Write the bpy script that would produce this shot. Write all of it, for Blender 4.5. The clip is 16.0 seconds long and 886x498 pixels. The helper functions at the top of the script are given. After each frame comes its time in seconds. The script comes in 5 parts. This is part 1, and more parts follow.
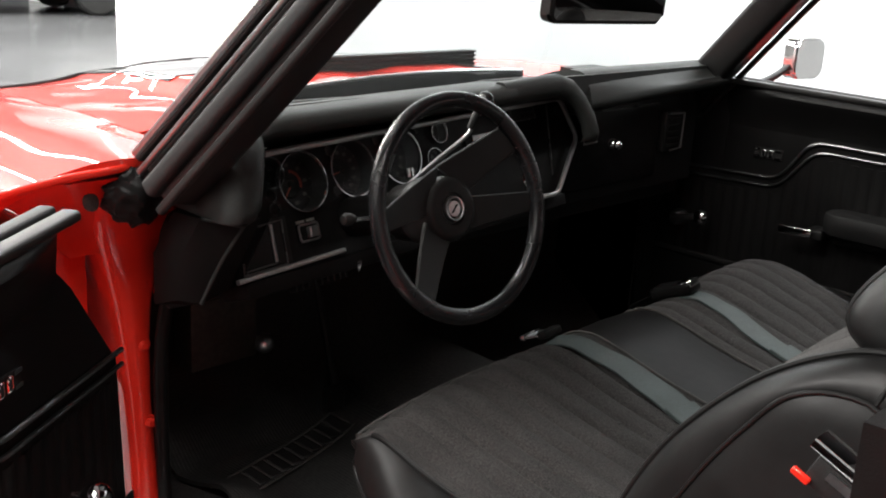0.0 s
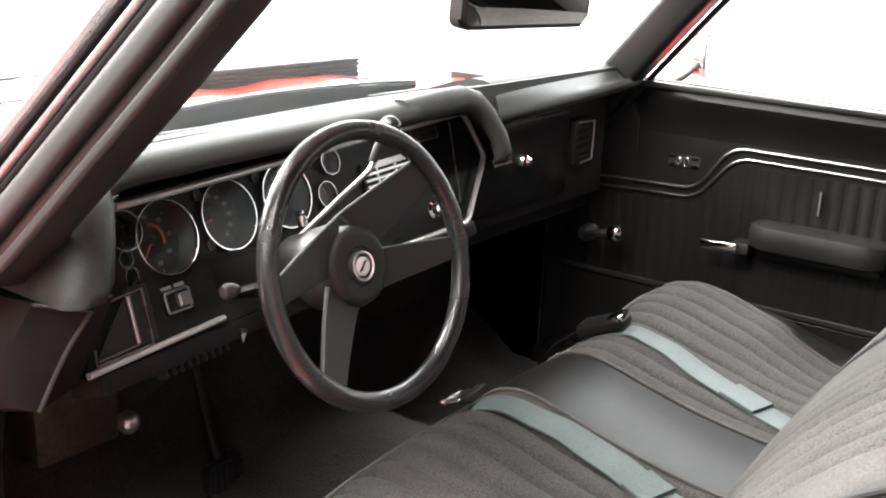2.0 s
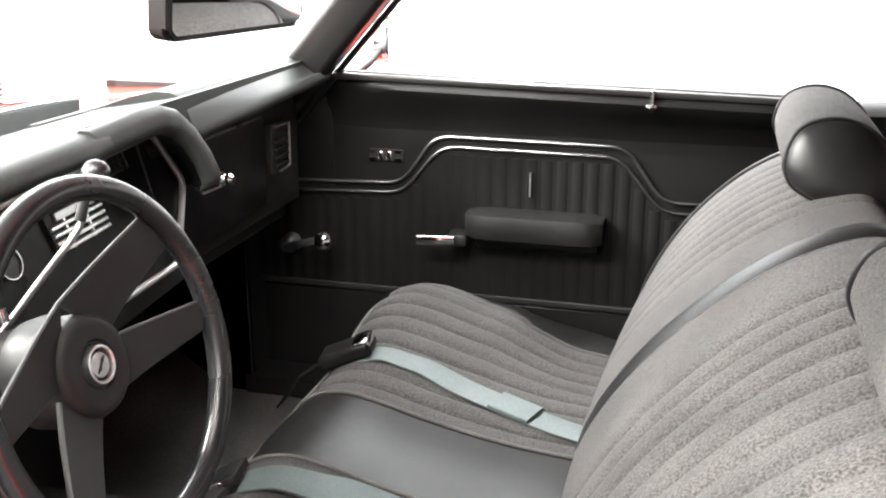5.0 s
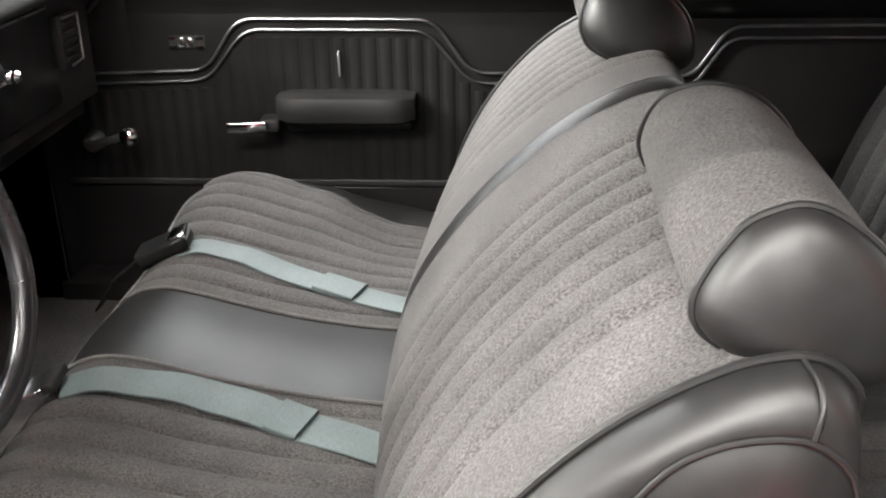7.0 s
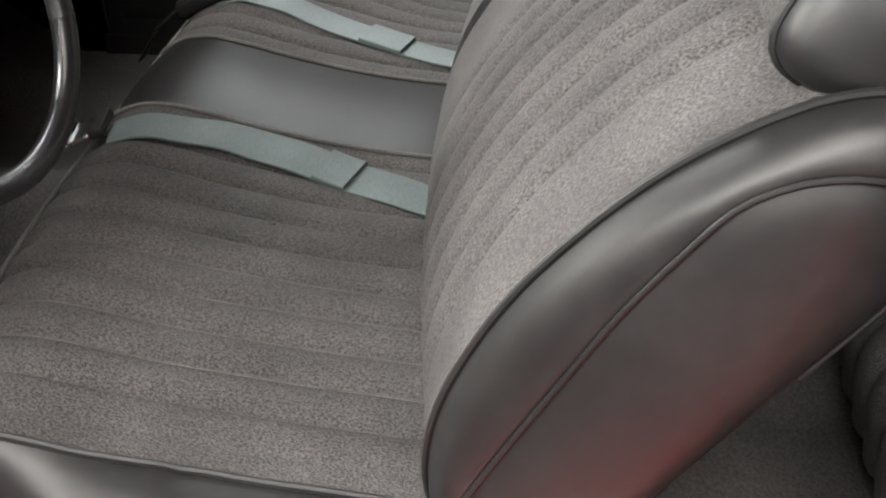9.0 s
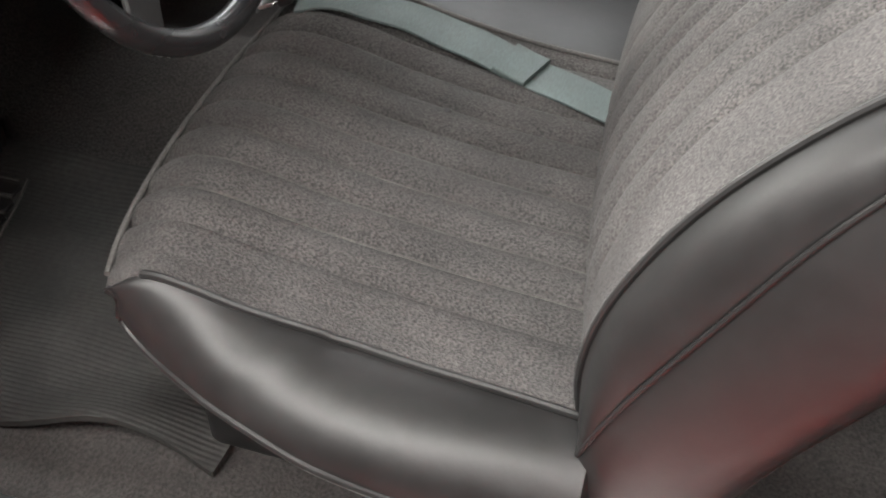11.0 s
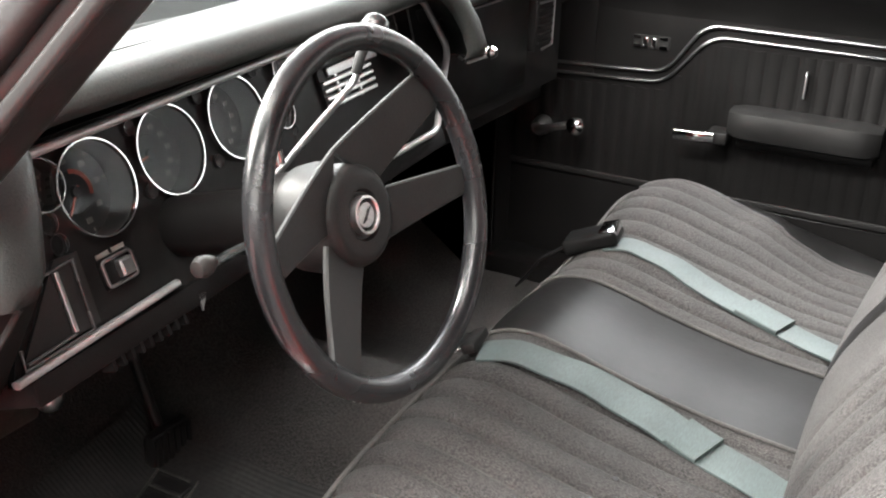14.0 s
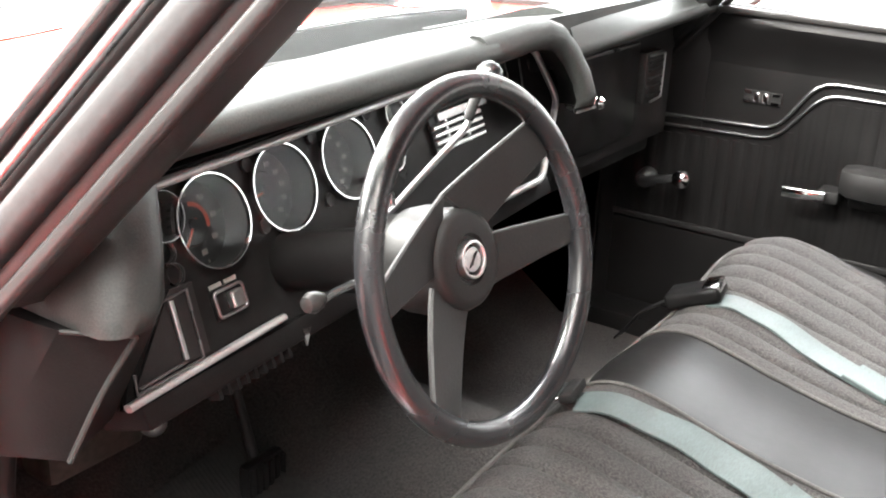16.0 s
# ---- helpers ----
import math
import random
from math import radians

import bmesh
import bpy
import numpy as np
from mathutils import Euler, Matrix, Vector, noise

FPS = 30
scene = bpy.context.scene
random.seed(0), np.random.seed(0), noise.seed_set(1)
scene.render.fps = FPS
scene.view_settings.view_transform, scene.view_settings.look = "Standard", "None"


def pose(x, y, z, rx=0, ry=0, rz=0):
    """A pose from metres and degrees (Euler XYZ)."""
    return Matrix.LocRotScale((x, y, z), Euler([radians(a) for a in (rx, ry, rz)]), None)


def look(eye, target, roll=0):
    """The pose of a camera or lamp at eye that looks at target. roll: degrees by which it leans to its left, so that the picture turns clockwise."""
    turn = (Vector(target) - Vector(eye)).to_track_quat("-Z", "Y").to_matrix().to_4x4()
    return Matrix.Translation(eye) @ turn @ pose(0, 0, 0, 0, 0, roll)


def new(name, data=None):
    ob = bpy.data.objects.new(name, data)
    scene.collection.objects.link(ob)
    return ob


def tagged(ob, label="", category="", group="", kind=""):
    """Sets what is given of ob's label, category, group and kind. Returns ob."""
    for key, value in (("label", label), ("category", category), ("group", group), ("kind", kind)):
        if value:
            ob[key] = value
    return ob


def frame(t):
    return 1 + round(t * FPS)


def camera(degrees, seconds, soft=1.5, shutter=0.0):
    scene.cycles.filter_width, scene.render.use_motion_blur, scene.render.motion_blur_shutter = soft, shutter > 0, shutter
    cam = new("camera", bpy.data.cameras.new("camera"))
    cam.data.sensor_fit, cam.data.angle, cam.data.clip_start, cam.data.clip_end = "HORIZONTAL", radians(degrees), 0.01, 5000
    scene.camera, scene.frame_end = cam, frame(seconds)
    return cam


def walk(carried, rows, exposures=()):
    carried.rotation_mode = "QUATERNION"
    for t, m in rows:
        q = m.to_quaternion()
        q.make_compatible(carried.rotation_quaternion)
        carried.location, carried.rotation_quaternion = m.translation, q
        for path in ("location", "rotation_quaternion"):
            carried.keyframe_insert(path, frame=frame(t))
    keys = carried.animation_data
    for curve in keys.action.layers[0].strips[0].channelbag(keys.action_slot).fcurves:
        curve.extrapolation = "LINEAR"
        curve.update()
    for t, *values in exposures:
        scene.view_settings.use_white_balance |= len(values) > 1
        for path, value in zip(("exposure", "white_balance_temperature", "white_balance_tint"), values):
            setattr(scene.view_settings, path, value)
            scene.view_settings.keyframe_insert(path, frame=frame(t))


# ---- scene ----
cam = camera(46.8, 16.0, soft=2.0)
PATH = [
    (0, (-1.385, -0.926, 1.201), (0.003, 0.398, 0.635), 3.1),
    (0.5, (-1.336, -0.873, 1.201), (0.09, 0.411, 0.637), 2.9),
    (1, (-1.286, -0.813, 1.201), (0.181, 0.422, 0.633), 2.8),
    (1.5, (-1.245, -0.758, 1.199), (0.257, 0.432, 0.63), 2.5),
    (2, (-1.21, -0.698, 1.198), (0.343, 0.428, 0.631), 2.3),
    (2.5, (-1.179, -0.635, 1.195), (0.443, 0.392, 0.633), 1.9),
    (3, (-1.153, -0.58, 1.195), (0.525, 0.353, 0.634), 1.5),
    (5.3, (-1.083, -0.48, 1.206), (0.778, -0.058, 0.607), -0.1),
    (5.5, (-1.083, -0.484, 1.205), (0.786, -0.108, 0.602), -0.2),
    (6, (-1.087, -0.49, 1.206), (0.789, -0.214, 0.568), -0.5),
    (6.5, (-1.085, -0.497, 1.201), (0.774, -0.297, 0.492), -0.9),
    (7, (-1.086, -0.501, 1.195), (0.738, -0.345, 0.391), -1.2),
    (7.5, (-1.079, -0.502, 1.188), (0.694, -0.347, 0.275), -1.6),
    (8, (-1.079, -0.5, 1.179), (0.641, -0.347, 0.169), -1.7),
    (8.5, (-1.076, -0.496, 1.169), (0.584, -0.319, 0.068), -1.7),
    (9, (-1.074, -0.49, 1.16), (0.524, -0.267, -0.022), -1.6),
    (9.5, (-1.078, -0.488, 1.145), (0.46, -0.211, -0.103), -1.7),
    (9.7, (-1.081, -0.487, 1.133), (0.442, -0.185, -0.127), -1.7),
    (11.8, (-1.064, -0.453, 1.142), (0.35, 0.124, -0.149), 0.9),
    (12, (-1.065, -0.452, 1.145), (0.366, 0.163, -0.109), 1.0),
    (12.5, (-1.073, -0.454, 1.148), (0.407, 0.258, 0.006), 0.9),
    (13, (-1.073, -0.448, 1.158), (0.457, 0.32, 0.123), 1.3),
    (13.5, (-1.074, -0.445, 1.17), (0.505, 0.376, 0.258), 1.6),
    (14, (-1.078, -0.445, 1.178), (0.538, 0.428, 0.388), 1.6),
    (14.5, (-1.083, -0.446, 1.183), (0.551, 0.476, 0.488), 1.7),
    (15, (-1.086, -0.445, 1.186), (0.54, 0.525, 0.541), 1.8),
    (15.5, (-1.089, -0.441, 1.184), (0.497, 0.575, 0.512), 2.0),
    (16, (-1.088, -0.439, 1.18), (0.459, 0.609, 0.466), 2.2),
]
walk(cam, [(t, look(eye, target, roll)) for t, eye, target, roll in PATH], [(0.0, -0.75), (0.5, -0.75), (1.0, 0.4), (1.6, 1.05), (2.4, 1.55), (5.5, 1.5), (7.0, 1.28), (8.0, 0.8), (9.5, 0.68), (12.0, 0.72), (13.0, 0.85), (14.0, 1.58), (16.0, 2.2)])

# ---- world, room lights and exposure ----
world = bpy.data.worlds.new("showroom_air")
scene.world = world
world.use_nodes = True
world.node_tree.nodes["Background"].inputs[0].default_value = (0.9, 0.95, 1.0, 1)
world.node_tree.nodes["Background"].inputs[1].default_value = 0.15


def tube_lamp(name, m, size, length, power, color=(1.0, 0.97, 0.93)):
    d = bpy.data.lights.new(name, "AREA")
    d.shape, d.size, d.size_y, d.energy, d.color = "RECTANGLE", size, length, power, color
    o = new(name, d)
    o.matrix_world = m
    return o


# rows of long tube lights over the driver's side and the nose, three far rows, and two added fill lamps that brighten
# the white walls
# each row: x, y of the middle, length, power
# rows are out of view; places and powers tuned to the cabin's light
LAMPS = [(-0.8, 4.4, 3.0, 1000), (-3.8, 5.6, 6.0, 830), (-2.2, -1.5, 4.0, 150), (-3.1, 1.1, 4.0, 300), (-7.0, 1.5, 8.0, 280), (-1.3, 0.3, 4.0, 75), (-4.6, -1.5, 4.0, 90), (-1.2, 7.4, 4.0, 1300), (-1.0, 11.2, 9.0, 900), (1.2, 11.2, 9.0, 800), (3.5, 11.2, 9.0, 900)]
for lx, ly, ll, lw in LAMPS:
    tube_lamp("ceiling_tube_light", pose(lx, ly, 4.15), 0.16, ll, lw)
# unseen fill lamps, added only to whiten the east wall and the backdrop
tube_lamp("wall_fill_light", look((4.6, 0.0, 3.95), (6.2, 0.0, 1.4)), 0.3, 9.0, 500, (0.97, 0.99, 1.0))
tube_lamp("backdrop_fill_light", look((3.6, 2.7, 3.95), (3.6, 4.2, 1.4)) @ pose(0, 0, 0, 0, 0, 90), 0.3, 4.6, 470, (0.97, 0.99, 1.0))


# ---- materials ----
def mat(name, color, rough=0.5, metal=0.0, **kw):
    """Principled material with fine grain, blotches and bump. Extra keys: spec, coat, sheen, trans, emit."""
    m = bpy.data.materials.new(name)
    m.use_nodes = True
    nt = m.node_tree
    b = nt.nodes["Principled BSDF"]
    b.inputs["Base Color"].default_value = (*color, 1)
    b.inputs["Roughness"].default_value = rough
    b.inputs["Metallic"].default_value = metal
    for key, sock in (("spec", "Specular IOR Level"), ("coat", "Coat Weight"), ("coatr", "Coat Roughness"), ("sheen", "Sheen Weight"),
                      ("sheenr", "Sheen Roughness"), ("trans", "Transmission Weight"), ("ior", "IOR"), ("emit", "Emission Strength")):
        if key in kw:
            b.inputs[sock].default_value = kw[key]
    if "emit" in kw:
        b.inputs["Emission Color"].default_value = (*color, 1)
    if "grain" in kw:
        # grain: scale, colour swing, bump depth, blotch scale, blotch swing
        gs, gc, gb, bs, bc = kw["grain"]
        tc = nt.nodes.new("ShaderNodeTexCoord")
        n1 = nt.nodes.new("ShaderNodeTexNoise")
        n1.inputs["Scale"].default_value, n1.inputs["Detail"].default_value = gs, kw.get("detail", 3.0)
        n2 = nt.nodes.new("ShaderNodeTexNoise")
        n2.inputs["Scale"].default_value, n2.inputs["Detail"].default_value = bs, 4.0
        src = tc.outputs["Object"]
        if "stretch" in kw:
            mp = nt.nodes.new("ShaderNodeMapping")
            mp.inputs["Scale"].default_value = kw["stretch"]
            nt.links.new(src, mp.inputs[0])
            src = mp.outputs[0]
        nt.links.new(src, n1.inputs["Vector"])
        nt.links.new(tc.outputs["Object"], n2.inputs["Vector"])
        base = nt.nodes.new("ShaderNodeRGB")
        base.outputs[0].default_value = (*color, 1)
        last = base.outputs[0]
        for n, swing in ((n1, gc), (n2, bc)):
            if swing <= 0:
                continue
            mr = nt.nodes.new("ShaderNodeMapRange")
            mr.inputs["From Min"].default_value, mr.inputs["From Max"].default_value = 0.5 - kw.get("crisp", 0.18), 0.5 + kw.get("crisp", 0.18)
            mr.inputs["To Min"].default_value, mr.inputs["To Max"].default_value = 1 - swing, 1 + swing
            nt.links.new(n.outputs["Fac"], mr.inputs["Value"])
            mx = nt.nodes.new("ShaderNodeVectorMath")
            mx.operation = "SCALE"
            nt.links.new(last, mx.inputs[0])
            nt.links.new(mr.outputs[0], mx.inputs["Scale"])
            last = mx.outputs[0]
        nt.links.new(last, b.inputs["Base Color"])
        rr = nt.nodes.new("ShaderNodeMapRange")
        rr.inputs["To Min"].default_value, rr.inputs["To Max"].default_value = max(0.02, rough - kw.get("rswing", 0.08)), min(1, rough + kw.get("rswing", 0.08))
        nt.links.new(n2.outputs["Fac"], rr.inputs["Value"])
        nt.links.new(rr.outputs[0], b.inputs["Roughness"])
        if gb > 0:
            bp = nt.nodes.new("ShaderNodeBump")
            bp.inputs["Strength"].default_value, bp.inputs["Distance"].default_value = kw.get("bstr", 0.5), gb
            nt.links.new(n1.outputs["Fac"], bp.inputs["Height"])
            nt.links.new(bp.outputs[0], b.inputs["Normal"])
    return m


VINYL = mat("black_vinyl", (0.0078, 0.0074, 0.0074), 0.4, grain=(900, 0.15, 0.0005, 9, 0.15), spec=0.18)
VINYL_SEAT = mat("seat_vinyl", (0.0105, 0.0102, 0.0102), 0.42, grain=(60, 0.12, 0.0012, 7, 0.25), bstr=0.25, spec=0.31)
# lighter than black_vinyl: the light on the driver's post is put into the colour
POST = mat("lighter_post_vinyl", (0.02, 0.019, 0.0185), 0.36, grain=(700, 0.12, 0.0003, 9, 0.15), spec=0.3)
PAD = mat("dash_pad_vinyl", (0.023, 0.0245, 0.0235), 0.48, grain=(520, 0.2, 0.0007, 6, 0.15), spec=0.24)
PLASTIC = mat("black_plastic", (0.014, 0.0135, 0.0135), 0.45, grain=(700, 0.2, 0.0004, 12, 0.2), spec=0.22)
GLOSS = mat("gloss_black", (0.0085, 0.0083, 0.0083), 0.3, grain=(60, 0.2, 0, 8, 0.2), spec=0.09)
RIM = mat("rim_grip", (0.011, 0.011, 0.012), 0.27, grain=(600, 0.15, 0.0003, 10, 0.15), rswing=0.04, spec=0.45)
VINYL_BAND = mat("band_vinyl", (0.0115, 0.011, 0.011), 0.39, grain=(50, 0.12, 0.0015, 7, 0.2), bstr=0.2, spec=0.09)
HUB = mat("hub_rubber", (0.014, 0.014, 0.014), 0.48, grain=(500, 0.15, 0.0004, 9, 0.15), spec=0.24)
DULL = mat("dull_black_vinyl", (0.0065, 0.006, 0.006), 0.5, grain=(500, 0.2, 0.0004, 9, 0.2), spec=0.08)
SATIN = mat("satin_bezel", (0.42, 0.42, 0.42), 0.34, 0.6, grain=(300, 0.08, 0, 20, 0.1))
KICK = mat("dull_black_panel", (0.016, 0.015, 0.015), 0.45, grain=(300, 0.2, 0.0004, 9, 0.2), spec=0.16)
CLOTH = mat("seat_cloth", (0.0315, 0.029, 0.028), 0.95, grain=(540, 0.7, 0.002, 11, 0.22), stretch=(1.1, 0.7, 0.8), detail=2.0, bstr=1.0, crisp=0.17)
THREAD = mat("seam_thread", (0.012, 0.011, 0.01), 0.9, grain=(400, 0.3, 0, 20, 0.2))
WELT = mat("seam_welt", (0.05, 0.047, 0.044), 0.9, grain=(400, 0.3, 0, 20, 0.3))
CARPET = mat("carpet", (0.026, 0.0235, 0.0225), 0.97, grain=(260, 0.5, 0.003, 8, 0.3), bstr=0.8)
MATR = mat("ribbed_mat", (0.0145, 0.014, 0.013), 0.75, grain=(130, 0.4, 0.0012, 9, 0.6))
SEAL = mat("rubber_seal", (0.013, 0.013, 0.013), 0.6, grain=(200, 0.2, 0.0005, 12, 0.2))
CHROME = mat("chrome", (0.8, 0.8, 0.8), 0.09, 1.0, grain=(80, 0.05, 0, 20, 0.1), rswing=0.06)
BRIGHT = mat("satin_aluminium", (0.66, 0.66, 0.66), 0.32, 1.0, grain=(300, 0.08, 0, 20, 0.1))
BEAD = mat("moulding_bright", (0.36, 0.36, 0.36), 0.3, 1.0, grain=(200, 0.1, 0, 20, 0.1))
TRIMBEAD = mat("door_moulding", (0.2, 0.2, 0.2), 0.32, 1.0, grain=(200, 0.1, 0, 20, 0.1))
CHROMEBEAD = mat("bead_bright", (0.09, 0.09, 0.09), 0.28, 0.4, grain=(60, 0.1, 0, 20, 0.2))
RED = mat("red_paint", (0.72, 0.028, 0.014), 0.5, spec=0.15, coat=1.0, coatr=0.02, grain=(30, 0.04, 0, 3, 0.06))
BLACKPAINT = mat("black_stripe_paint", (0.006, 0.006, 0.007), 0.4, spec=0.1, coat=1.0, coatr=0.02, grain=(30, 0.04, 0, 3, 0.06))
WEB = mat("belt_webbing", (0.046, 0.061, 0.06), 0.65, grain=(700, 0.2, 0.0006, 16, 0.15), stretch=(0.2, 1, 1))
DIAL = mat("dial_face", (0.012, 0.012, 0.012), 0.5, grain=(50, 0.2, 0, 12, 0.3))
DIALMARK = mat("dial_marks", (0.13, 0.125, 0.115), 0.6)
DIALRED = mat("dial_red", (0.34, 0.06, 0.03), 0.6)
WHITEWALL = mat("white_wall_paint", (0.82, 0.84, 0.84), 0.7, grain=(40, 0.02, 0.0005, 1.5, 0.02))
FLOORM = mat("epoxy_floor", (0.13, 0.135, 0.14), 0.22, grain=(9, 0.12, 0, 0.8, 0.12))
# greys of the unseen walls and ceiling are set for bounce light and reflections
GREYWALL = mat("bounce_wall_grey", (0.24, 0.24, 0.24), 0.7, grain=(30, 0.05, 0.0005, 0.8, 0.15))
DARKWALL = mat("dark_wall_paint", (0.06, 0.06, 0.065), 0.7, grain=(30, 0.05, 0.0005, 0.8, 0.15))
CEILM = mat("ceiling_paint", (0.25, 0.25, 0.255), 0.8, grain=(20, 0.05, 0.001, 1, 0.05))
BRONZE = mat("pedal_metal", (0.05, 0.04, 0.034), 0.5, 0.3, grain=(90, 0.3, 0.0005, 14, 0.3))
TYRE = mat("tyre_rubber", (0.014, 0.014, 0.014), 0.6, grain=(120, 0.2, 0.001, 10, 0.2))


def ribs_on(m, pitch, depth, axis="X"):
    """Adds fine parallel ribs to a material's relief."""
    nt = m.node_tree
    tc = nt.nodes.new("ShaderNodeTexCoord")
    wv = nt.nodes.new("ShaderNodeTexWave")
    wv.bands_direction = axis
    wv.inputs["Scale"].default_value = 0.314 / pitch
    wv.inputs["Distortion"].default_value = 0.3
    bp = nt.nodes.new("ShaderNodeBump")
    bp.inputs["Strength"].default_value, bp.inputs["Distance"].default_value = 0.7, depth
    b = nt.nodes["Principled BSDF"]
    old = b.inputs["Normal"].links[0].from_socket
    nt.links.new(tc.outputs["Object"], wv.inputs["Vector"])
    nt.links.new(wv.outputs["Fac"], bp.inputs["Height"])
    nt.links.new(old, bp.inputs["Normal"])
    nt.links.new(bp.outputs[0], b.inputs["Normal"])


ribs_on(MATR, 0.0065, 0.0007)


def glass_mat(name, tint, rough=0.0, base=0.05, top=1.0):
    """Thin pane: mostly clear with a gloss that grows towards grazing views."""
    m = bpy.data.materials.new(name)
    m.use_nodes = True
    nt = m.node_tree
    nt.nodes.remove(nt.nodes["Principled BSDF"])
    out = nt.nodes["Material Output"]
    tr = nt.nodes.new("ShaderNodeBsdfTransparent")
    tr.inputs[0].default_value = (*tint, 1)
    gl = nt.nodes.new("ShaderNodeBsdfGlossy")
    gl.inputs["Roughness"].default_value = rough
    lw = nt.nodes.new("ShaderNodeLayerWeight")
    lw.inputs["Blend"].default_value = 0.5
    pw = nt.nodes.new("ShaderNodeMath")
    pw.operation = "POWER"
    pw.inputs[1].default_value = 4.5
    nt.links.new(lw.outputs["Facing"], pw.inputs[0])
    fr = nt.nodes.new("ShaderNodeMapRange")
    fr.inputs["To Min"].default_value, fr.inputs["To Max"].default_value = base, 0.9 * top
    nt.links.new(pw.outputs[0], fr.inputs["Value"])
    mx = nt.nodes.new("ShaderNodeMixShader")
    nt.links.new(fr.outputs[0], mx.inputs[0])
    nt.links.new(tr.outputs[0], mx.inputs[1])
    nt.links.new(gl.outputs[0], mx.inputs[2])
    nt.links.new(mx.outputs[0], out.inputs[0])
    return m


GLASS = glass_mat("windshield_glass", (0.885, 0.9, 0.89))
LENS = glass_mat("gauge_lens", (0.9, 0.9, 0.9), 0.08, 0.015, 0.3)
MIRROR = mat("mirror_silver", (0.9, 0.9, 0.9), 0.02, 1.0)


# ---- mesh helpers ----
def thing(name, label, category, at=(0, 0, 0), group="", kind=""):
    o = new(name)
    o.location = at
    return tagged(o, label, category, group, kind)


def part(name, bm, material, parent=None, label="", smooth=True, angle=40):
    """Links a bmesh, in world coordinates, as one mesh object under a thing or a part."""
    bmesh.ops.remove_doubles(bm, verts=bm.verts, dist=1e-6)
    bmesh.ops.recalc_face_normals(bm, faces=bm.faces)
    me = bpy.data.meshes.new(name)
    bm.to_mesh(me)
    bm.free()
    me.materials.append(material)
    if smooth:
        me.polygons.foreach_set("use_smooth", [True] * len(me.polygons))
        me.set_sharp_from_angle(angle=radians(angle))
    o = new(name, me)
    if parent is not None:
        o.parent = parent
        bpy.context.view_layer.update()
        o.matrix_parent_inverse = parent.matrix_world.inverted()
    if label:
        o["label"] = label
    return o


def box(lo, hi, bevel=0.0, seg=2, m=None, bm=None):
    b = bmesh.new()
    bmesh.ops.create_cube(b, size=1)
    for v in b.verts:
        v.co = Vector([lo[i] + (v.co[i] + 0.5) * (hi[i] - lo[i]) for i in range(3)])
    if bevel:
        bmesh.ops.bevel(b, geom=b.edges[:], offset=bevel, segments=seg, affect="EDGES", profile=0.5)
    if m is not None:
        b.transform(m)
    return join(bm, b)


def join(bm, b):
    if bm is None:
        return b
    me = bpy.data.meshes.new("tmp")
    b.to_mesh(me)
    b.free()
    bm.from_mesh(me)
    bpy.data.meshes.remove(me)
    return bm


def loft(rings, closed=True, caps=True, bm=None):
    """Skins equal-length rings of points."""
    b = bmesh.new()
    vs = [[b.verts.new(p) for p in r] for r in rings]
    n = len(vs[0])
    for a, c in zip(vs, vs[1:]):
        for i in range(n if closed else n - 1):
            j = (i + 1) % n
            b.faces.new((a[i], a[j], c[j], c[i]))
    if caps and closed:
        b.faces.new(vs[0])
        b.faces.new(vs[-1])
    return join(bm, b)


def smooth_path(pts, n=8, closed=False):
    """Catmull-Rom through the points."""
    P = [Vector(p) for p in pts]
    out = []
    m = len(P)
    for i in range(m if closed else m - 1):
        if closed:
            p0, p1, p2, p3 = P[(i - 1) % m], P[i], P[(i + 1) % m], P[(i + 2) % m]
        else:
            p0, p1, p2, p3 = P[max(i - 1, 0)], P[i], P[i + 1], P[min(i + 2, m - 1)]
        for k in range(n):
            t = k / n
            out.append(0.5 * (2 * p1 + (p2 - p0) * t + (2 * p0 - 5 * p1 + 4 * p2 - p3) * t * t + (3 * p1 - p0 - 3 * p2 + p3) * t ** 3))
    if not closed:
        out.append(P[-1])
    return out


def round_corners(pts, r, n=5):
    """A polyline with its inner corners rounded."""
    P = [Vector(p) for p in pts]
    out = [P[0]]
    for a, b, c in zip(P, P[1:], P[2:]):
        u, v = (a - b), (c - b)
        k = min(r, u.length * 0.45, v.length * 0.45)
        s, e = b + u.normalized() * k, b + v.normalized() * k
        for i in range(n + 1):
            t = i / n
            out.append((1 - t) ** 2 * s + 2 * t * (1 - t) * b + t * t * e)
    out.append(P[-1])
    return out


def sweep(path, profile, up=(0, 0, 1), closed=False, caps=True, bm=None):
    """Sweeps a profile of (side, up) points along a path; profile may be a function of 0..1."""
    P = [Vector(p) for p in path]
    up = Vector(up)
    rings = []
    m = len(P)
    for i, p in enumerate(P):
        if closed:
            t = P[(i + 1) % m] - P[i - 1]
        else:
            t = P[min(i + 1, m - 1)] - P[max(i - 1, 0)]
        t.normalize()
        s = t.cross(up)
        s = s.normalized() if s.length > 1e-6 else Vector((1, 0, 0))
        w = s.cross(t)
        prof = profile(i / (m - 1)) if callable(profile) else profile
        rings.append([p + s * a + w * b for a, b in prof])
    if closed:
        rings.append(rings[0])
    return loft(rings, True, caps and not closed, bm)


def circ(r, n=10, ry=None):
    return [(r * math.cos(2 * math.pi * i / n), (ry or r) * math.sin(2 * math.pi * i / n)) for i in range(n)]


